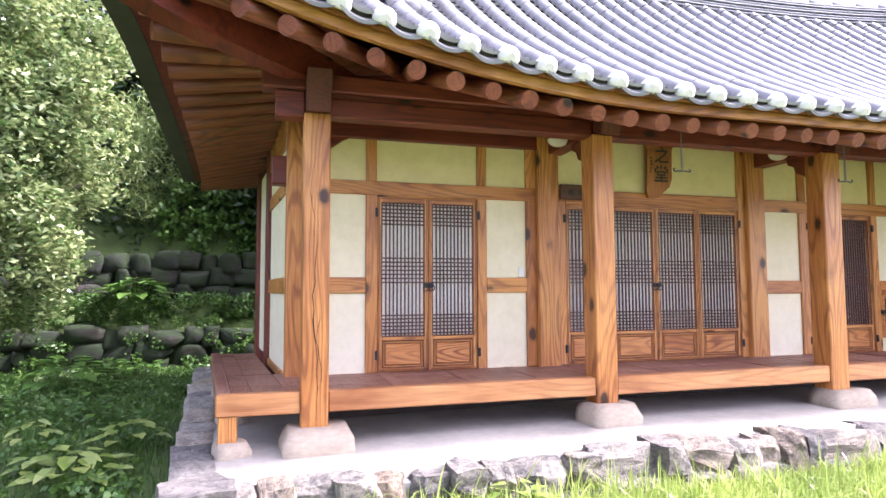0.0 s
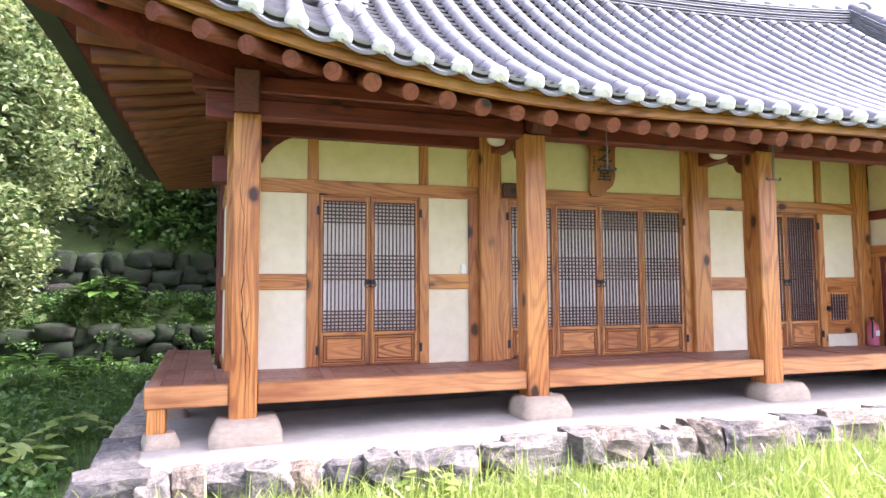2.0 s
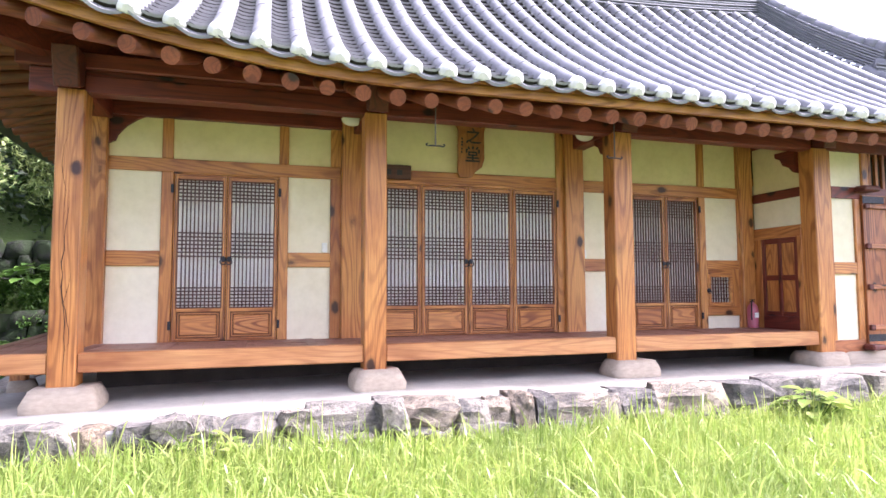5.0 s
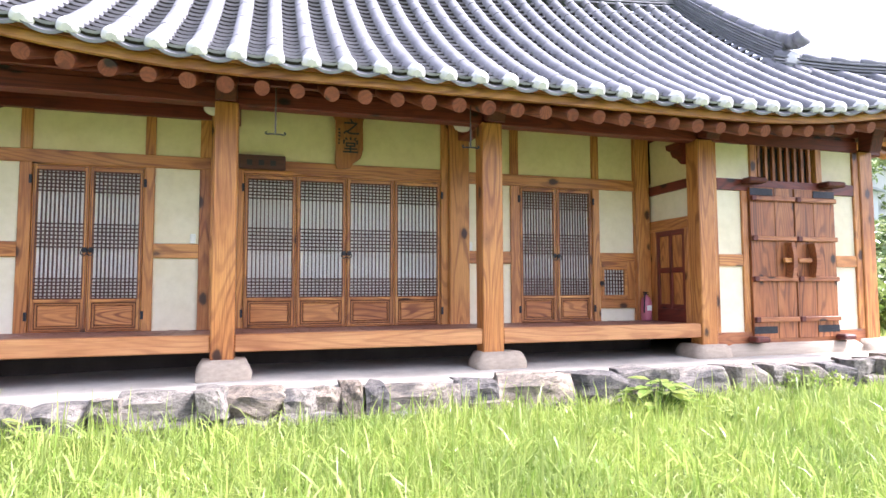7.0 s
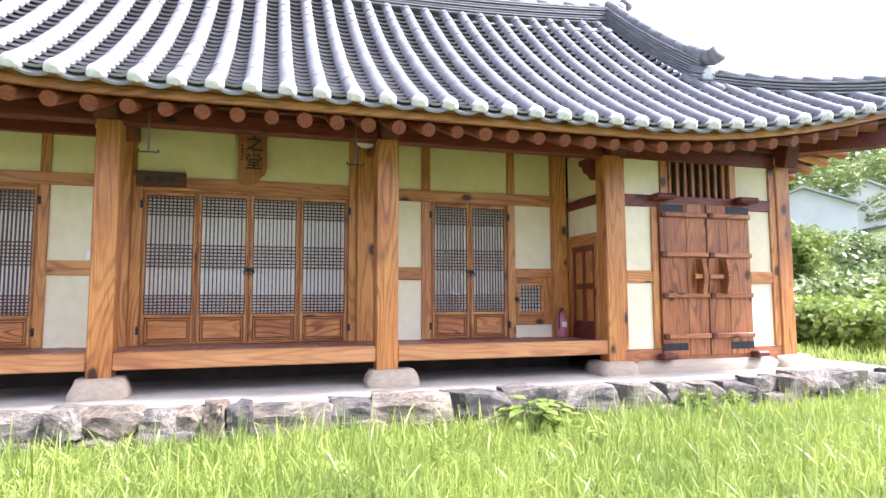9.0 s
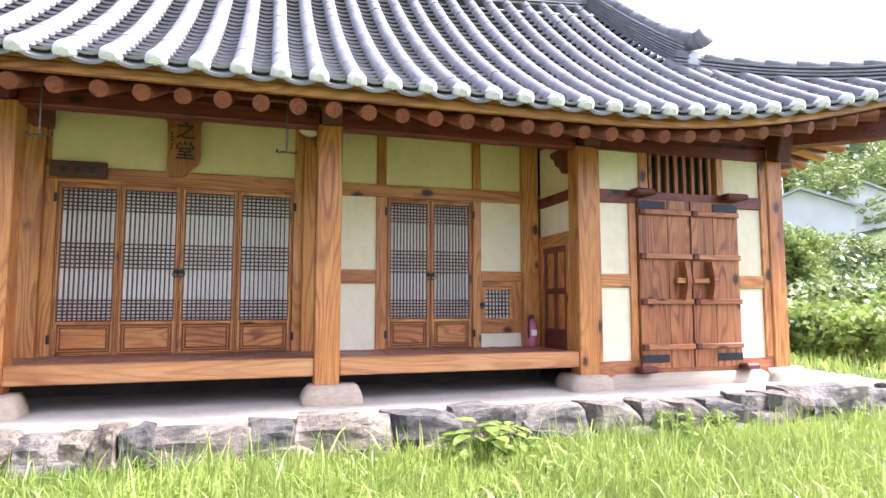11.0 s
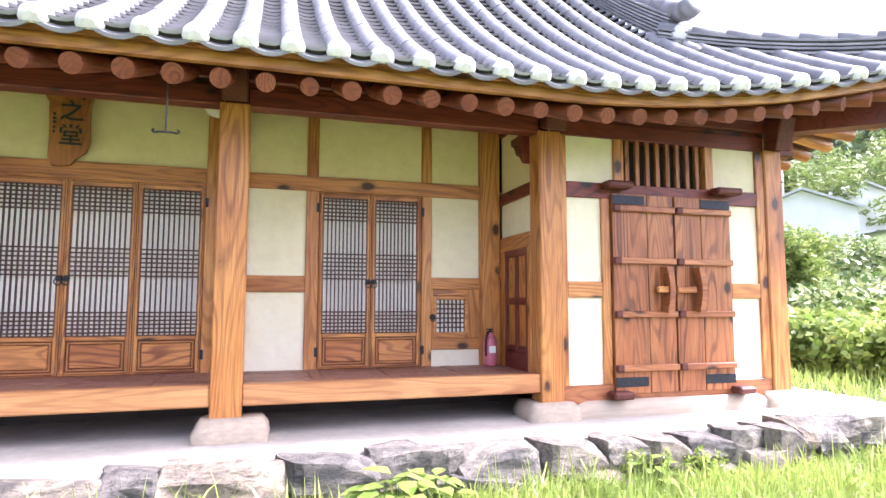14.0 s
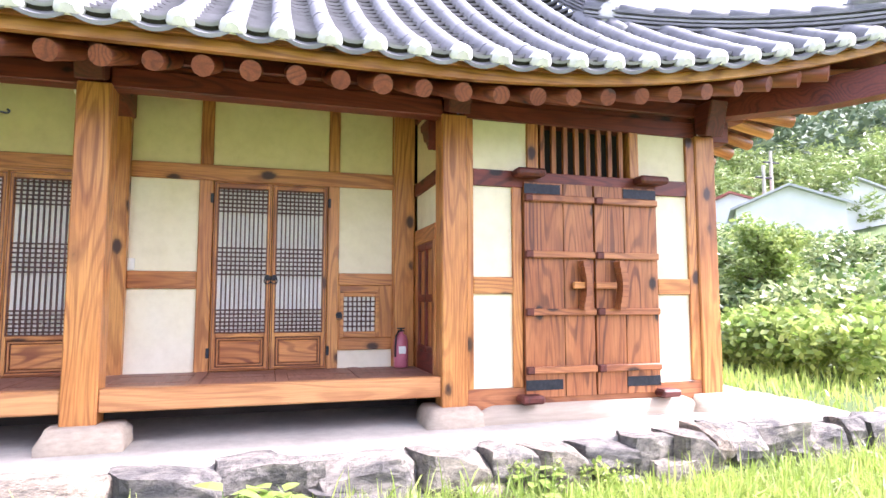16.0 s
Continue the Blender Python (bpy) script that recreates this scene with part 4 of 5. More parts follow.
def strip(name, path, half_w, z0, z1, m, parent):
    """A bar along a path of points, with flat sides."""
    bm = bmesh.new()
    rings = []
    for i, p in enumerate(path):
        a, b = path[max(0, i - 1)], path[min(len(path) - 1, i + 1)]
        t = (b - a).normalized()
        side = t.cross(Vector((0, 0, 1))).normalized()
        rings.append([bm.verts.new(p + side * sx * half_w + Vector((0, 0, zz))) for sx, zz in ((-1, z0), (-1, z1 - 0.02), (-0.6, z1), (0.6, z1), (1, z1 - 0.02), (1, z0))])
    for a, b in zip(rings, rings[1:]):
        for k in range(6):
            bm.faces.new((a[k], a[(k + 1) % 6], b[(k + 1) % 6], b[k]))
    bm.faces.new(rings[0][::-1]), bm.faces.new(rings[-1])
    bmesh.ops.recalc_face_normals(bm, faces=bm.faces[:])
    return part(name, bm, m, parent)


def ridge_stack(path, layers, width, cap_r, base=0.0):
    """A ridge of stacked flat tiles under a round cap."""
    z = base
    for k in range(layers):
        strip("ridge_course", path, width * (1.0 if k % 2 else 0.9), z, z + 0.042, TILE if k % 2 else TILE_D, roof)
        z += 0.044
    bm = bmesh.new()
    pts = [p + Vector((0, 0, z)) for p in path]
    for a, b in zip(pts, pts[1:]):
        tube(bm, a, b, cap_r, cap_r, 10)
    smooth(part("ridge_cap", bm, TILE, roof))


def build_ridges():
    top = [slope(XC + u, 0.99) for u in np.linspace(-4.45, 4.45, 19)]
    ridge_stack(top, 7, 0.13, 0.085)
    for sg in (-1, 1):
        down = []
        for i in range(9):
            s = 0.98 - i / 8 * 0.58
            down.append(slope(XC + sg * (4.36 + 0.22 * i / 8), s) + Vector((0, 0, 0.02)))
        ridge_stack(down, 8, 0.12, 0.09, 0.02)
        hip = []
        for i in range(9):
            f = i / 8
            x = XC + sg * (4.4 + (half_of(XC + sg) - 4.5) * f)
            hip.append(slope(x, top_of(x)) + Vector((0, 0, 0.02 + 0.03 * f * f)))
        ridge_stack(hip, 4, 0.1, 0.08)
        for p, q in ((down[-1], down[-2]), (hip[-1], hip[-2]), (top[0] if sg < 0 else top[-1], top[1] if sg < 0 else top[-2])):
            out = (p - q).normalized()
            bm = bmesh.new()
            bmesh.ops.create_uvsphere(bm, u_segments=12, v_segments=8, radius=0.13, matrix=Matrix.Translation(p + out * 0.08 + Vector((0, 0, 0.14))) @ Matrix.Diagonal((0.95, 0.8, 1.0, 1)))
            smooth(part("lime_end", bm, LIME, roof))
            bm = bmesh.new()
            foot = p + out * 0.12 + Vector((0, 0, 0.02))
            tube(bm, foot, foot + out * 0.22 - Vector((0, 0, 0.02)), 0.09, 0.09, 10)
            smooth(part("end_cover_tile", bm, TILE, roof))
            bm = bmesh.new()
            lift = 0.36 if p is down[-1] else 0.22
            spine = [p + out * t + Vector((0, 0, lift + 0.04 + 1.6 * max(0.0, t) ** 2)) for t in (-0.35, -0.15, 0.05, 0.2, 0.32)]
            for a, b, ra, rb in zip(spine, spine[1:], (0.09, 0.1, 0.11, 0.12), (0.1, 0.11, 0.12, 0.125)):
                tube(bm, a, b, ra, rb, 12)
            smooth(part("ridge_end_tile", bm, TILE, roof))
        # side slope and gable closing the roof
        v, f = [], []
        ys = np.linspace(-1.25, 6.15, 15)
        for y in ys:
            xe, z = side_eave(y, sg)
            HALF = half_of(XC + sg)
            ym = y if y < RIDGE_Y else 2 * RIDGE_Y - y
            uh = 4.4 + max(0.0, min(1.0, (0.42 - ym) / 1.65)) * (HALF - 4.4)
            q = slope(XC + sg * uh, top_of(XC + sg * uh))
            v += [(xe, y, z), (XC + sg * (uh if uh < HALF - 0.05 else HALF - 0.05), y, q.z - 0.02)]
        for i in range(len(ys) - 1):
            f.append((2 * i, 2 * i + 1, 2 * i + 3, 2 * i + 2))
        part("side_slope", mesh_of("side_slope", v, f), TILE, roof)
        xg = XC + sg * 4.5
        part("gable_wall", mesh_of("gable_wall", [(xg, 0.2, 3.8), (xg, 4.7, 3.8), (xg, RIDGE_Y, 5.4)], [(0, 1, 2)]), PLASTER, roof)
    # rear slope
    v, f = [], []
    xs = np.linspace(-1.5, 12.1, 30)
    for x in xs:
        ey, ez = eave(x)
        q = slope(x, min(0.98, top_of(x)))
        v += [(x, 2 * RIDGE_Y - ey, ez), (x, 2 * RIDGE_Y - q.y, q.z)]
    for i in range(len(xs) - 1):
        f.append((2 * i, 2 * i + 1, 2 * i + 3, 2 * i + 2))
    part("rear_slope", mesh_of("rear_slope", v, f), TILE, roof)


build_ridges()


def build_eaves():
    """Fascia, boarding, rafters and corner beams under the tiles."""
    xs = np.linspace(XC - 6.96, XC + 6.66, 60)
    path = []
    for x in xs:
        ey, ez = eave(x)
        path.append(Vector((x, ey + 0.1, ez - 0.105)))
    strip("fascia_board", path, 0.028, 0.0, 0.085, FASCIA, roof)
    strip("tile_batten", [p + Vector((0, -0.03, 0.0)) for p in path], 0.02, 0.084, 0.135, BARN_X, roof)
    v, f = [], []
    for x in xs:
        ey, ez = eave(x)
        u = abs(x - XC)
        if u < 5.2:
            v += [(x, ey + 0.08, ez - 0.1), (x, 0.15, ez - 0.1 + 0.44 * (0.07 - ey)), (x, 1.2, max(3.52, ez - 0.1))]
        else:
            yh = max(ey + 0.1, 0.3 - (u - 4.4) / (half_of(x) - 4.4) * 1.55)
            zh = ez - 0.1 + 0.3 * (yh - ey - 0.08)
            v += [(x, ey + 0.08, ez - 0.1), (x, (ey + 0.08 + yh) / 2, (ez - 0.1 + zh) / 2), (x, yh, zh)]
    for i in range(len(xs) - 1):
        f += [(3 * i, 3 * i + 1, 3 * i + 4, 3 * i + 3), (3 * i + 1, 3 * i + 2, 3 * i + 5, 3 * i + 4)]
    part("eave_boarding", mesh_of("eave_boarding", v, f), BEAM_Y, roof)
    rng = random.Random(21)

    def rafter(tip, root, r=0.07, m=RAFTER):
        tip, root = Vector(tip), Vector(root)
        d = (root - tip)
        bm = bmesh.new()
        bmesh.ops.create_cone(bm, cap_ends=True, segments=14, radius1=r * rng.uniform(0.93, 1.05), radius2=r * 1.04, depth=d.length)
        for p in bm.faces:
            p.smooth = len(p.verts) == 4
        ob = part("rafter", bm, m, roof)
        ob.matrix_local = Matrix.Translation((tip + root) / 2) @ d.to_track_quat("Z", "Y").to_matrix().to_4x4() @ pose(0, 0, 0, 0, 0, rng.uniform(0, 360))

    for i in range(-22, 21):
        x = XC - 0.045 + i * 0.298
        ey, ez = eave(x)
        u = abs(x - XC)
        tip = (x, ey + 0.13 + 0.01, ez - 0.185)
        if u < half_of(x) - 0.35:
            k = max(0.0, (u - 4.3) / (half_of(x) - 4.65))
            sg = 1 if x > XC else -1
            turn = radians(48) * k
            reach = 2.0 - 0.5 * min(1.0, k * 2)
            rise = 0.4 - 0.26 * k
            rafter(tip, (x - sg * reach * math.sin(turn), tip[1] + reach * math.cos(turn), tip[2] + rise * reach), 0.068)
    for sg in (-1, 1):
        for j in range(26):
            y = -0.88 + j * 0.275
            xe, ez = side_eave(y, sg)
            x = xe - sg * (0.24 if sg < 0 else 0.12)
            k = max(0.0, min(1.0, (0.5 - y) / 1.4))
            root = (XC + sg * (4.45 - 0.1 * k), max(y, 0.25) + 0.35 * k, 3.38 + 0.06 * k)
            # east rafters get paler pine, standing in for light bounced up from below
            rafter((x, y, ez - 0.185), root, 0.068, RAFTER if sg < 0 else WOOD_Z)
        cx = 0.0 if sg < 0 else 10.98
        bm = bmesh.new()
        p0, p1 = Vector((cx - sg * 0.9, 0.9, 3.26)), Vector((cx + sg * (1.42 if sg < 0 else 1.14), -1.15, 3.3 if sg < 0 else 3.12))
        mid = [p0, (p0 + p1) / 2 + Vector((0, 0, -0.10)), p0 * 0.22 + p1 * 0.78 + Vector((0, 0, -0.08)), p1]
        strip("hip_rafter", mid, 0.1, -0.14, 0.14, BEAM_Y, roof)
        v, f = [], []
        ys = np.linspace(-1.2, 6.1, 24)
        for y in ys:
            xe, ez = side_eave(y, sg)
            ym = y if y < RIDGE_Y else 2 * RIDGE_Y - y
            reach = max(0.02, min(1.0, (ym + 1.2) / 1.5))
            xi = xe - sg * 0.08 + reach * (cx - sg * 0.15 - xe)
            v += [(xe - sg * 0.08, y, ez - 0.1), (xi, y, ez - 0.1 + 0.36 * reach), (xe - sg * 0.02, y, ez + 0.05)]
        for i in range(len(ys) - 1):
            f += [(3 * i, 3 * i + 1, 3 * i + 4, 3 * i + 3), (3 * i, 3 * i + 3, 3 * i + 5, 3 * i + 2)]
        edge = [Vector((side_eave(y, sg)[0] - sg * 0.04, y, side_eave(y, sg)[1] - 0.1)) for y in ys]
        strip("side_tile_edge", edge, 0.085 if sg < 0 else 0.03, 0.0, 0.1, SHADED_TILE, roof)
        part("side_boarding", mesh_of("side_boarding", v, f), BEAM_X, roof)
        for y in np.arange(-1.0, 6.1, 0.295):
            xe, ez = side_eave(y, sg)
            bm = bmesh.new()
            tube(bm, (xe + sg * (0.09 if sg < 0 else 0.03), y, ez + 0.03), (xe - sg * 0.35, y, ez + 0.22), 0.076, 0.076, 8)
            # west tile ends use the tile colour with shade already in it
            part("side_cover_tile", bm, SHADED_TILE if sg < 0 else TILE, roof)


build_eaves()

# ---- small things on the house ----
sign = thing("signboard", "hanging brown wooden signboard with black brush-written characters", "signboard")
bm = bmesh.new()
outline = [(3.775, 3.07), (4.17, 3.07), (4.165, 3.0), (4.14, 2.93), (4.15, 2.6), (4.12, 2.5), (4.03, 2.43), (4.0, 2.38), (3.93, 2.365), (3.84, 2.37), (3.815, 2.45), (3.82, 2.6), (3.815, 2.93), (3.78, 3.0)]
f0 = [bm.verts.new((px, 0.955 - 0.07 * (pz - 2.37), pz)) for px, pz in outline]
f1 = [bm.verts.new((px, 0.99 - 0.07 * (pz - 2.37), pz)) for px, pz in outline]
bm.faces.new(f0), bm.faces.new(f1[::-1])
for k in range(len(outline)):
    bm.faces.new((f0[k], f0[(k + 1) % len(outline)], f1[(k + 1) % len(outline)], f1[k]))
bmesh.ops.recalc_face_normals(bm, faces=bm.faces[:])
part("board", bm, SIGN, sign)
INK = plain("black_ink", (0.02, 0.018, 0.018), 0.6, 0, 0.2)


def written(text, x, y, z, size, parent):
    c = bpy.data.curves.new("character", "FONT")
    c.body, c.size, c.extrude, c.align_x, c.align_y, c.offset = text, size, 0.002, "CENTER", "CENTER", 0.003
    c.materials.append(INK)
    ob = new("character", c)
    ob.parent = parent
    ob.matrix_local = pose(x, y, z, 94, 0, 0)
    return ob


written("\u4e4b", 4.0, 0.911, 2.85, 0.2, sign)
written("\u5802", 3.995, 0.925, 2.63, 0.2, sign)
for z, w in ((2.83, 0.022), (2.79, 0.026), (2.755, 0.024), (2.71, 0.018), (2.67, 0.018), (2.98, 0.02)):
    xa = 3.85 if z < 2.9 else 4.08
    box("small_writing", xa, xa + w, 0.954 - 0.07 * (z - 2.37) - 0.003, 0.957 - 0.07 * (z - 2.37), z - 0.012, z + 0.012, INK, sign, 0)
plaque = thing("name_plaque", "small dark weathered wooden plaque over the lattice doors", "plaque")
box("board", 2.72, 3.25, 0.975, 1.008, 2.31, 2.48, wood("plaque_wood", 0, (0.13, 0.055, 0.035), (0.07, 0.03, 0.02), 0.6, False), plaque, 0.01)
for xa in (2.82, 2.95, 3.08):
    box("mark", xa, xa + 0.06, 0.971, 0.975, 2.36, 2.42, INK, plaque, 0)

WHITE = plain("white_enamel", (0.78, 0.77, 0.72), 0.35, 0, 0.03)
GLASS = plain("opal_shade", (0.72, 0.72, 0.62), 0.25, 0, 0.04)
for lx, ly in ((2.5, 0.58), (5.27, 0.5)):
    lamp = thing("porch_lamp", "unlit white dome porch lamp fixed to a cross beam", "lamp", "porch lamps")
    box("mount", lx - 0.07, lx + 0.07, ly - 0.07, ly + 0.07, 2.865, 2.905, WHITE, lamp, 0.012)
    bm = bmesh.new()
    bmesh.ops.create_uvsphere(bm, u_segments=18, v_segments=10, radius=0.1, matrix=Matrix.Translation((lx, ly, 2.865)) @ Matrix.Diagonal((1.15, 1.0, 0.75, 1)))
    bmesh.ops.delete(bm, geom=[v for v in bm.verts if v.co.z > 2.868], context="VERTS")
    smooth(part("shade", bm, GLASS, lamp))

for hx, hy, hz, ht in ((3.12, -0.55, 2.36, 2.78), (5.01, -0.53, 2.36, 2.78)):
    hk = thing("hanging_hook", "thin iron rod with a curled hanger hung from the eave", "hook", "hanging hooks")
    bm = bmesh.new()
    tube(bm, (hx, hy, hz), (hx, hy, ht), 0.008, 0.006, 8)
    part("rod", bm, plain("grey_iron", (0.09, 0.075, 0.07), 0.5, 0.3), hk)
    bm = bmesh.new()
    pts = [(-0.075, 0.02), (-0.09, 0.008), (-0.075, -0.006), (-0.04, 0.0), (0.04, 0.0), (0.075, -0.006), (0.09, 0.008), (0.075, 0.02)]
    for p, q in zip(pts, pts[1:]):
        tube(bm, (hx + p[0], hy, hz + p[1] - 0.01), (hx + q[0], hy, hz + q[1] - 0.01), 0.007, 0.007, 6)
    part("hanger", bm, IRON, hk)

ext = thing("fire_extinguisher", "faded pink-red fire extinguisher standing on the porch floor", "fire extinguisher")
PINK = plain("faded_red_paint", (0.48, 0.13, 0.17), 0.4, 0, 0.12, 8.0)
bm = bmesh.new()
prof = [(0.0, 0.0), (0.068, 0.0), (0.07, 0.02), (0.07, 0.25), (0.055, 0.30), (0.025, 0.325), (0.022, 0.345), (0.0, 0.345)]
rings = [[bm.verts.new((7.985 + r * math.cos(a * math.tau / 18), 0.87 + r * math.sin(a * math.tau / 18), 0.495 + z)) for a in range(18)] for r, z in prof[1:-1]]
for a, b in zip(rings, rings[1:]):
    for k in range(18):
        bm.faces.new((a[k], a[(k + 1) % 18], b[(k + 1) % 18], b[k]))
bm.faces.new(rings[0][::-1]), bm.faces.new(rings[-1])
smooth(part("cylinder", bm, PINK, ext))
bm = bmesh.new()
bm_box(bm, 7.95, 8.02, 0.86, 0.88, 0.84, 0.852)
bm_box(bm, 7.945, 8.02, 0.86, 0.88, 0.865, 0.877)
tube(bm, (7.985, 0.87, 0.83), (7.985, 0.87, 0.87), 0.013, 0.013)
part("valve_lever", bm, IRON, ext, "black valve and lever")
bm = bmesh.new()
for a, b in (((7.96, 0.855, 0.845), (7.925, 0.82, 0.8)), ((7.925, 0.82, 0.8), (7.918, 0.82, 0.66)), ((7.918, 0.82, 0.66), (7.92, 0.82, 0.6))):
    tube(bm, a, b, 0.009, 0.009)
part("hose", bm, IRON, ext, "black rubber hose")
box("label_sheet", 7.95, 8.02, 0.797, 0.8, 0.63, 0.7, WHITE, ext, 0, "pale worn label")

for sx, sz, sy in ((2.26, 1.5, 1.02), (5.53, 1.47, 1.02)):
    sw = thing("switch_box", "small cream plastic switch box on the plaster", "switch", "switch boxes")
    box("cover", sx - 0.03, sx + 0.03, sy, sy + 0.022, sz - 0.055, sz + 0.055, WHITE, sw, 0.006)
    box("rocker", sx - 0.014, sx + 0.014, sy - 0.005, sy, sz - 0.02, sz + 0.02, WHITE, sw, 0.002)
for hx, hz, hy in ((7.395, 1.0, 1.0),):
    rg = thing("hatch_pull", "round black iron ring pull on the hatch", "ring pull")
    bm = bmesh.new()
    bmesh.ops.create_cone(bm, cap_ends=True, segments=14, radius1=0.032, radius2=0.028, depth=0.014, matrix=Matrix.Translation((hx, hy - 0.008, hz)) @ Matrix.Rotation(radians(90), 4, "X"))
    part("plate", bm, IRON, rg)
    bm = bmesh.new()
    for k in range(12):
        a0, a1 = k * math.tau / 12, (k + 1) * math.tau / 12
        tube(bm, (hx + 0.025 * math.sin(a0), hy - 0.02, hz - 0.02 + 0.025 * math.cos(a0)), (hx + 0.025 * math.sin(a1), hy - 0.02, hz - 0.02 + 0.025 * math.cos(a1)), 0.004, 0.004, 6)
    part("ring", bm, IRON, rg)

# ---- houses up the slope ----
ROOF_P = plain("pale_sheet_roof", (0.45, 0.46, 0.47), 0.5, 0.0, 0.15, 2.0)
ROOF_R = plain("red_sheet_roof", (0.32, 0.09, 0.07), 0.5, 0.0, 0.2, 2.0)
HOUSE_W = plain("whitewashed_wall", (0.74, 0.74, 0.73), 0.85, 0, 0.07, 1.0)
PANE = plain("dark_pane", (0.06, 0.08, 0.1), 0.15)


def house(label, x, y, z, turn, w, d, wall_h, rise, roof_m, windows=(), lift=-2.0):
    h = thing("farmhouse", label, "house", "houses up the slope", at=(x, y, z))
    h.rotation_euler = (0, 0, turn)
    bm = bmesh.new()
    prof = [(-w / 2, lift), (w / 2, lift), (w / 2, wall_h), (0, wall_h + rise), (-w / 2, wall_h)]
    f0 = [bm.verts.new((px, 0, pz)) for px, pz in prof]
    f1 = [bm.verts.new((px, d, pz)) for px, pz in prof]
    bm.faces.new(f0), bm.faces.new(f1[::-1])
    for k in range(5):
        bm.faces.new((f0[k], f0[(k + 1) % 5], f1[(k + 1) % 5], f1[k]))
    bmesh.ops.recalc_face_normals(bm, faces=bm.faces[:])
    part("wall", bm, HOUSE_W, h)
    for sg in (-1, 1):
        bm = bmesh.new()
        a = [(0, wall_h + rise + 0.02), (sg * (w / 2 + 0.3), wall_h - 0.3 * rise / (w / 2) + 0.02)]
        q = [bm.verts.new((px, yy, pz + t)) for t in (0, 0.12) for yy in (-0.35, d + 0.3) for px, pz in a]
        for fa in ((0, 1, 3, 2), (4, 5, 7, 6), (0, 1, 5, 4), (2, 3, 7, 6), (1, 3, 7, 5), (0, 2, 6, 4)):
            bm.faces.new([q[i] for i in fa])
        bmesh.ops.recalc_face_normals(bm, faces=bm.faces[:])
        part("roof_sheet", bm, roof_m, h)
    for wx, wz in windows:
        win = box("window", wx - 0.4, wx + 0.4, -0.04, 0.02, wz - 0.35, wz + 0.35, WHITE, h, 0)
        box("pane", wx - 0.34, wx + 0.34, -0.05, -0.035, wz - 0.29, wz + 0.29, PANE, win, 0)
    return h


house("low white gabled farmhouse among bushes on the slope", 32.7, 19.6, 5.0, radians(-40), 5.0, 7.0, 1.05, 1.05, ROOF_P)
house("second pale-roofed farmhouse further up the slope", 43.4, 24.6, 6.4, radians(-22), 7.0, 9.0, 1.2, 1.5, ROOF_P, (), -3.5)
house("red-roofed farm shed beside the white house", 33.9, 25.0, 5.7, radians(-50), 4.4, 5.0, 1.1, 0.9, ROOF_R, (), -3.5)
for px_, py_, h_ in ((36.7, 24.6, 8.5), (34.9, 23.4, 7.2)):
    pole = thing("utility_pole", "slim grey concrete utility pole with a crossarm", "utility pole", "utility poles")
    bm = bmesh.new()
    tube(bm, (px_, py_, 2.0), (px_, py_, 2.0 + h_), 0.14, 0.09, 10)
    part("mast", bm, CONCRETE, pole)
    box("crossarm", px_ - 0.6, px_ + 0.6, py_ - 0.05, py_ + 0.05, 1.2 + h_, 1.3 + h_, IRON, pole, 0.01)


# ---- plants ----
def field(name, rng, n, xr, yr, height, width, material, label, lean=0.35, keep=None):
    """Blades of grass standing on the ground."""
    x, y = rng.uniform(*xr, n), rng.uniform(*yr, n)
    if keep:
        ok = keep(x, y)
        x, y = x[ok], y[ok]
    n = len(x)
    patch = np.array([noise.noise((a * 0.55, b * 0.55, 5.0)) for a, b in zip(x, y)])
    z = np.array([ground_z(a, b) for a, b in zip(x, y)]) - 0.02
    h = height * rng.uniform(0.4, 1.15, n) * (1 + 0.5 * patch)
    ang = rng.uniform(0, math.tau, n)
    tilt = rng.normal(0, lean, n)
    face = rng.uniform(0, math.tau, n)
    w = width * rng.uniform(0.6, 1.3, n)
    base = np.stack([x, y, z], 1)
    out = np.stack([np.cos(ang), np.sin(ang), np.zeros(n)], 1) * tilt[:, None]
    up = np.array([0.0, 0.0, 1.0])
    s = np.stack([np.cos(face), np.sin(face), np.zeros(n)], 1) * (w * 0.5)[:, None]
    bend = np.minimum(np.abs(tilt), 1.6)[:, None]
    rows = []
    for f, wide in ((0.0, 0.8), (0.38, 1.0), (0.74, 0.7)):
        p = base + up * (h * f)[:, None] * (1 - 0.42 * bend * f) + out * (h * (0.25 * f + 0.75 * f * f))[:, None]
        rows += [p - s * wide, p + s * wide]
    rows.append(base + up * h[:, None] * (1 - 0.5 * bend) + out * h[:, None])
    verts = np.stack(rows, 1).reshape(-1, 3)
    o = np.arange(n) * 7
    q = np.concatenate([np.stack([o, o + 1, o + 3, o + 2], 1), np.stack([o + 2, o + 3, o + 5, o + 4], 1)])
    t = np.stack([o + 4, o + 5, o + 6], 1)
    me = bpy.data.meshes.new(name)
    me.vertices.add(len(verts))
    me.vertices.foreach_set("co", verts.astype(np.float32).ravel())
    loops = np.concatenate([q.ravel(), t.ravel()]).astype(np.int32)
    me.loops.add(len(loops))
    me.loops.foreach_set("vertex_index", loops)
    me.polygons.add(3 * n)
    me.polygons.foreach_set("loop_start", np.concatenate([np.arange(2 * n) * 4, 8 * n + np.arange(n) * 3]).astype(np.int32))
    me.update(calc_edges=True)
    return tagged(part(name, me, material), label, "grass", kind="stuff")


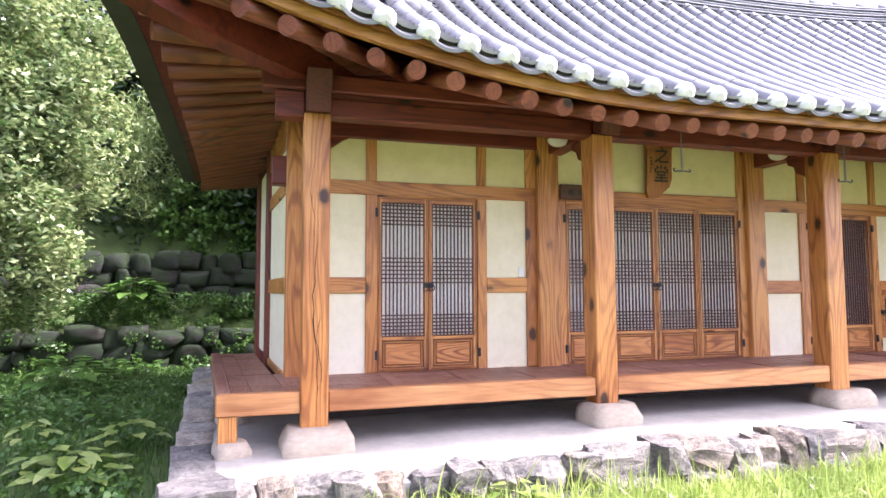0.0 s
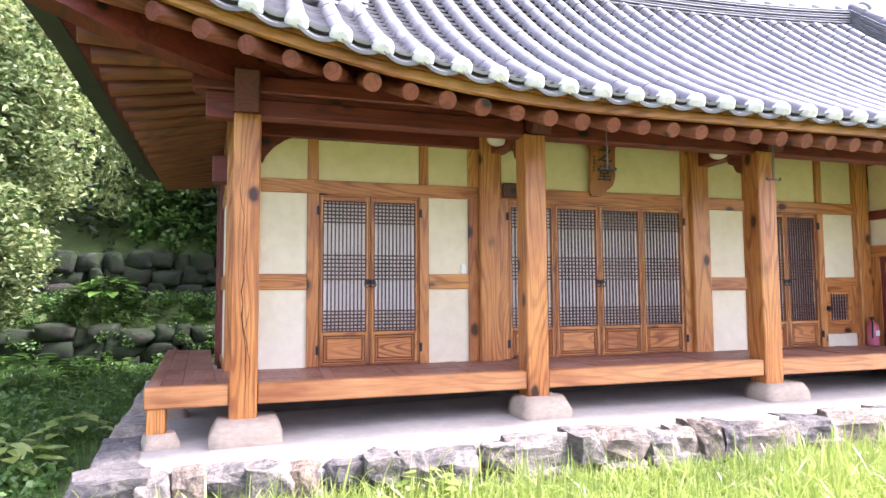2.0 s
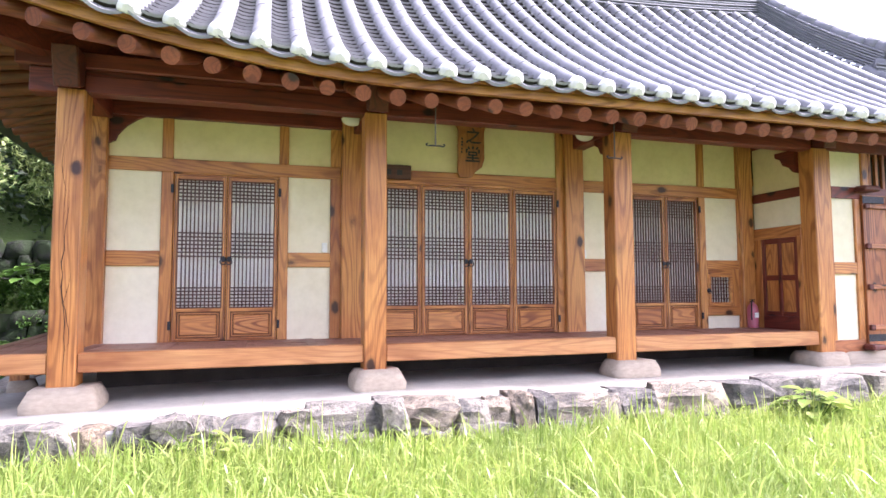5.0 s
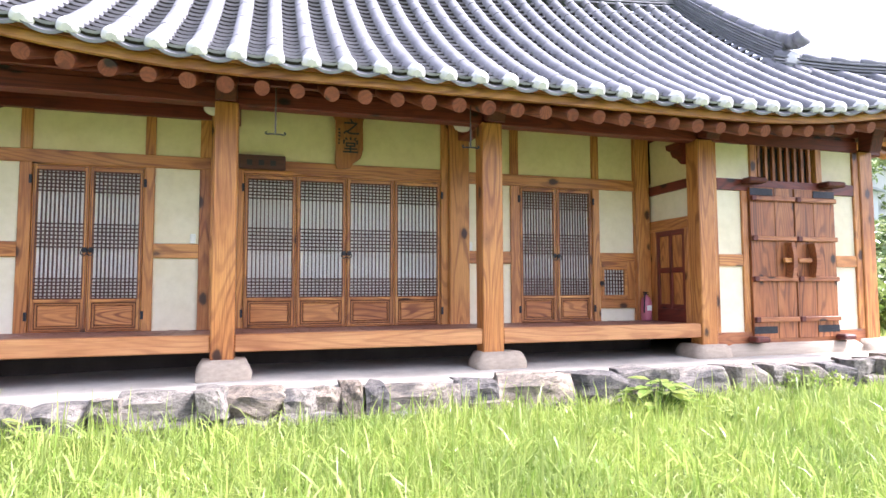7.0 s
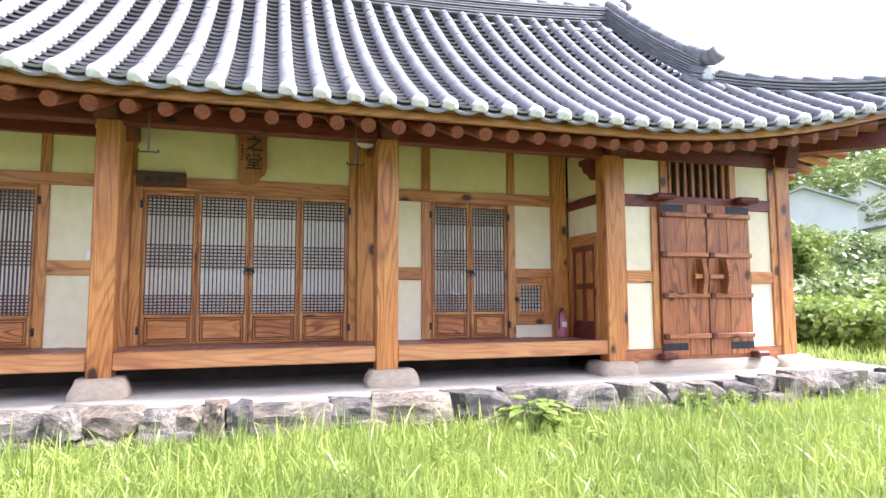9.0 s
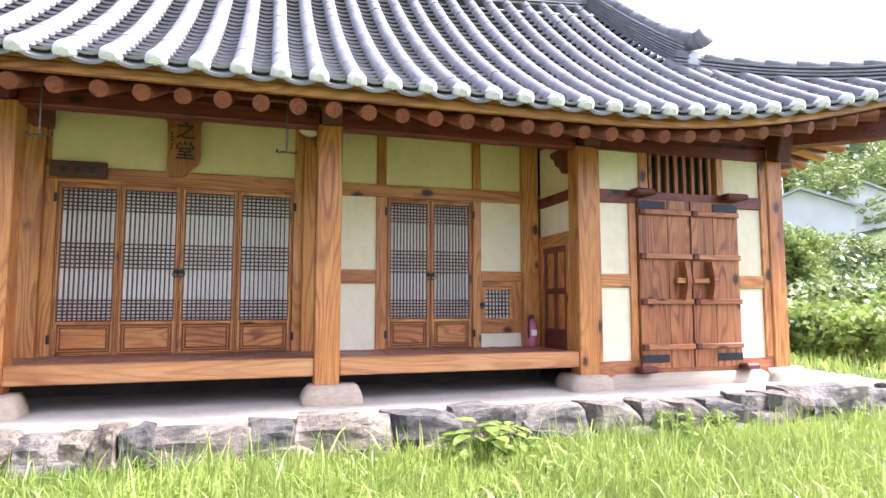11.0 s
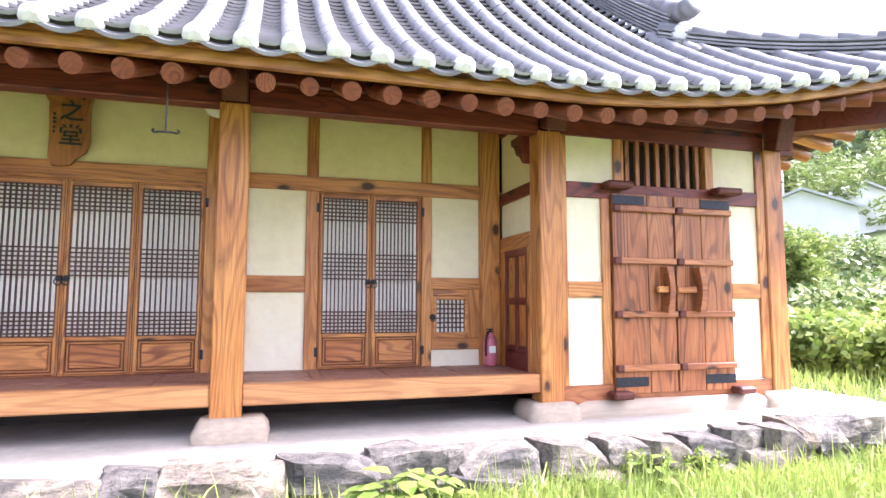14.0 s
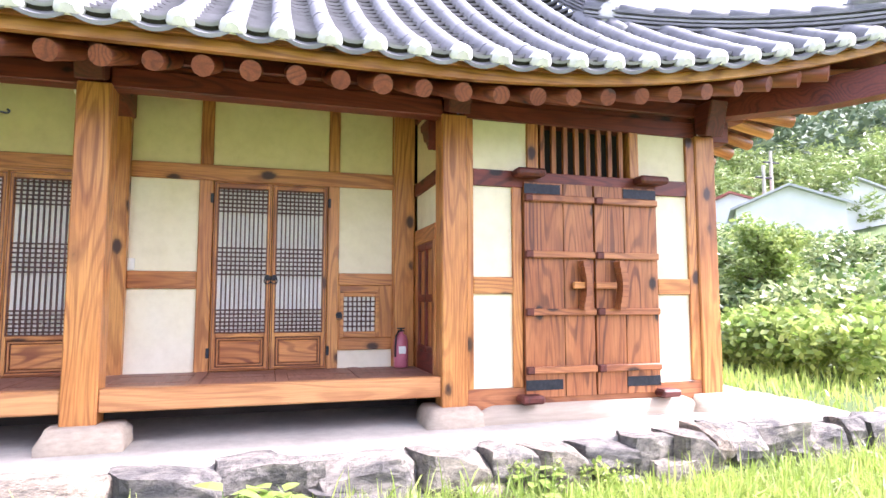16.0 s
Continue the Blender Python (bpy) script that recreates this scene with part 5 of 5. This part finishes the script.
RNG = np.random.default_rng(4)
field("meadow_grass", RNG, 210000, (-2.5, 14.0), (-6.6, -1.0), 0.2, 0.009, GRASS, "bright unmown meadow grass before the terrace", 0.75)
field("tall_grass", RNG, 14000, (-1.0, 13.0), (-6.0, -1.05), 0.38, 0.012, GRASS, "long arching grass blades in the meadow", 0.85)
field("far_grass", RNG, 16000, (12.2, 19.0), (-5.0, 6.0), 0.2, 0.02, GRASS, "sunlit grass beyond the terrace end")
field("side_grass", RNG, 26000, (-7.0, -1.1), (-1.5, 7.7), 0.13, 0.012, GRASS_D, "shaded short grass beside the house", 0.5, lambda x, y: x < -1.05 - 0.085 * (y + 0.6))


def leaf_mass(name, n, clumps, spread, length, width, material, label, category, kind="stuff", droop=0.25):
    pts = blob_points(RNG, n, clumps, spread)
    me = quads_mesh(name, leaf_quads(pts, RNG, length, width, 0.3, droop))
    return tagged(part(name, me, material), label, category, kind=kind)


def tree(name, base, height, centre, radii, n, clumps, spread, leaf_size, material, label, trunk=0.12):
    t = thing(name, label, "tree", at=(0, 0, 0))
    bm = bmesh.new()
    b = Vector(base)
    c = Vector(centre)
    tube(bm, b, b * 0.4 + c * 0.6, trunk, trunk * 0.6)
    cl = crown_clumps(RNG, clumps, centre, radii)
    for p in cl[:: max(1, clumps // 14)]:
        tube(bm, b * 0.4 + c * 0.6, Vector(p), trunk * 0.4, 0.015, 6)
    part("trunk", bm, BARK, t)
    pts = blob_points(RNG, n, cl, spread)
    part("crown", quads_mesh("crown", leaf_quads(pts, RNG, leaf_size, leaf_size * 0.42)), material, t)
    return t



def spread(n, xr, yr, zr):
    return np.stack([RNG.uniform(*xr, n), RNG.uniform(*yr, n), RNG.uniform(*zr, n)], 1)


def on_ground(n, xr, yr, lift):
    x, y = RNG.uniform(*xr, n), RNG.uniform(*yr, n)
    return np.stack([x, y, np.array([ground_z(a, b) for a, b in zip(x, y)]) + RNG.uniform(*lift, n)], 1)


tree("broadleaf_tree", (-5.0, 6.3, -0.3), 6, (-5.1, 6.1, 4.1), (2.25, 1.5, 3.6), 90000, 260, 0.5, 0.13, LEAF_T, "dense sunlit broadleaf evergreen tree beside the bank")
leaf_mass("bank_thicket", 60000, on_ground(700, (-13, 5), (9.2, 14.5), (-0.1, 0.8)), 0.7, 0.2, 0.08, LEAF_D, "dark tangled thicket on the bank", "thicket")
# upper clumps are out of view, added to keep skylight off the bank
leaf_mass("bank_canopy", 60000, on_ground(560, (-13, 3), (9.8, 15.0), (1.0, 7.5)), 0.9, 0.26, 0.1, LEAF_D, "dark leafy canopy over the bank, carried up unseen to shade it", "canopy")
leaf_mass("bamboo_spray", 6000, spread(50, (-3.4, -1.4), (8.9, 9.7), (3.0, 5.6)), 0.45, 0.2, 0.022, LEAF_BAMBOO, "drooping pale bamboo leaves before the thicket", "bamboo", droop=0.9)
leaf_mass("bank_creeper", 3500, spread(70, (-2.6, 1.0), (8.8, 9.3), (2.2, 3.6)), 0.3, 0.12, 0.1, GRASS_D, "broad-leaved creeper hanging over the upper wall", "creeper")
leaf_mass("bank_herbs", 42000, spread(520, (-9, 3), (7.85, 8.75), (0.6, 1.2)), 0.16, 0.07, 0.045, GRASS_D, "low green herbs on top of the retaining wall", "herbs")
leaf_mass("hillside_bushes", 42000, on_ground(150, (13.6, 18), (0.6, 5), (0.05, 0.5)), 0.38, 0.14, 0.1, LEAF_B, "sunlit broad-leaved bushes beyond the terrace", "bushes")
leaf_mass("slope_shrubs", 40000, on_ground(260, (17, 28), (3.5, 15), (0.0, 0.6)), 0.7, 0.24, 0.12, LEAF_T, "mixed green shrubs climbing the slope", "shrubs")
leaf_mass("bamboo_grove", 90000, on_ground(600, (38, 80), (24, 66), (0.5, 4.5)), 1.3, 0.6, 0.16, LEAF_BAMBOO, "pale green bamboo grove behind the houses", "bamboo grove")
leaf_mass("hill_forest", 110000, on_ground(1100, (50, 140), (34, 120), (0.0, 5.0)), 2.6, 0.95, 0.6, LEAF_F, "dark wooded hillside", "forest")
tree("young_tree", (19.0, 7.6, 0.5), 3, (19.2, 7.6, 2.3), (0.9, 0.9, 1.1), 5000, 40, 0.35, 0.16, LEAF_B, "young yellow-green tree beside the bushes", 0.06)


def weed(x, y, z, size, leaves, label="broad-leaved green weed growing in the grass", m=None):
    """A low plant: stems from one root, each with broad pointed leaves."""
    w = thing("broadleaf_weed", label, "weed", "broad-leaved weeds", at=(x, y, z))
    bm = bmesh.new()
    quads = []
    for k in range(leaves):
        a = k * 2.4 + RNG.uniform(-0.3, 0.3)
        r = size * math.sqrt((k + 0.5) / leaves) * 0.8
        hgt = size * (0.9 - 0.55 * (k / leaves)) + RNG.uniform(-0.03, 0.03)
        p = Vector((r * math.cos(a), r * math.sin(a), hgt))
        tube(bm, (0.01 * math.cos(a), 0.01 * math.sin(a), -0.05), p, 0.005, 0.003, 4)
        d = Vector((math.cos(a), math.sin(a), RNG.uniform(-0.45, 0.1))).normalized()
        s = d.cross(Vector((0, 0, 1))).normalized()
        L, W = size * 0.55 * RNG.uniform(0.7, 1.2), size * 0.4
        up = s.cross(d) * L * 0.1
        for sg in (1, -1):
            quads.append([p, p + d * L * 0.22 + s * sg * W * 0.46 + up, p + d * L * 0.58 + s * sg * W * 0.42 + up, p + d * L * 0.5])
            quads.append([p + d * L * 0.5, p + d * L * 0.58 + s * sg * W * 0.42 + up, p + d * L * 0.82 + s * sg * W * 0.2 + up * 0.6, p + d * L])
    part("stem", bm, GRASS_D, w)
    part("leaves", quads_mesh("leaves", np.array([[tuple(c) for c in q] for q in quads])), m or LEAF_B, w)
    return w


for x, y, size, n in ((-1.62, 1.5, 0.32, 18), (-1.8, 0.35, 0.34, 22), (-2.1, 0.75, 0.26, 16), (-3.3, 5.4, 0.55, 34), (-2.7, 4.6, 0.3, 18), (-2.3, 3.1, 0.28, 18), (-3.6, 3.4, 0.35, 20), (-2.6, 2.0, 0.25, 16), (-2.9, 6.4, 0.4, 24), (-1.9, 2.5, 0.22, 14), (-2.4, 6.9, 0.3, 18)):
    # weeds further back take the darker leaf, with shade in its colour
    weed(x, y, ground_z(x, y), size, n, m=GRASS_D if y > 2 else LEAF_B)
for x, y, size, n in ((6.56, -1.3, 0.32, 26), (6.8, -1.15, 0.26, 20), (1.25, -1.15, 0.24, 14), (8.5, -1.1, 0.2, 16), (6.8, -1.85, 0.16, 10)):
    weed(x, y, ground_z(x, y), size, n)
weed(-2.9, 8.2, 1.0, 0.6, 40, "tall broad-leaved weed on the retaining wall", GRASS_D)
# hidden behind the house; added only to block sun from the retaining walls
leaf_mass("bank_shade_leaves", 16000, spread(90, (0.2, 4.8), (7.3, 9.6), (3.4, 5.6)), 0.7, 0.26, 0.1, LEAF_D, "unseen leaf mass added behind the house to shade the bank", "branches")
leaf_mass("wall_creeper", 2600, spread(60, (-8.0, 0.5), (7.55, 7.65), (-0.2, 0.5)), 0.14, 0.07, 0.05, GRASS_D, "small green creeper on the mossy retaining wall", "creeper")
# light blocker: foliage kept behind the roof so the west bank darkens
leaf_mass("rear_shade_canopy", 30000, on_ground(260, (-2.0, 6.5), (8.6, 11.5), (1.0, 3.2)), 0.8, 0.26, 0.1, LEAF_D, "leafy canopy added behind the roof to shade the bank walls", "canopy")
leaf_mass("stone_creeper", 500, spread(14, (8.3, 9.3), (-1.03, -0.98), (-0.15, 0.0)), 0.07, 0.035, 0.03, GRASS, "small green creeper on the edging stones", "creeper")
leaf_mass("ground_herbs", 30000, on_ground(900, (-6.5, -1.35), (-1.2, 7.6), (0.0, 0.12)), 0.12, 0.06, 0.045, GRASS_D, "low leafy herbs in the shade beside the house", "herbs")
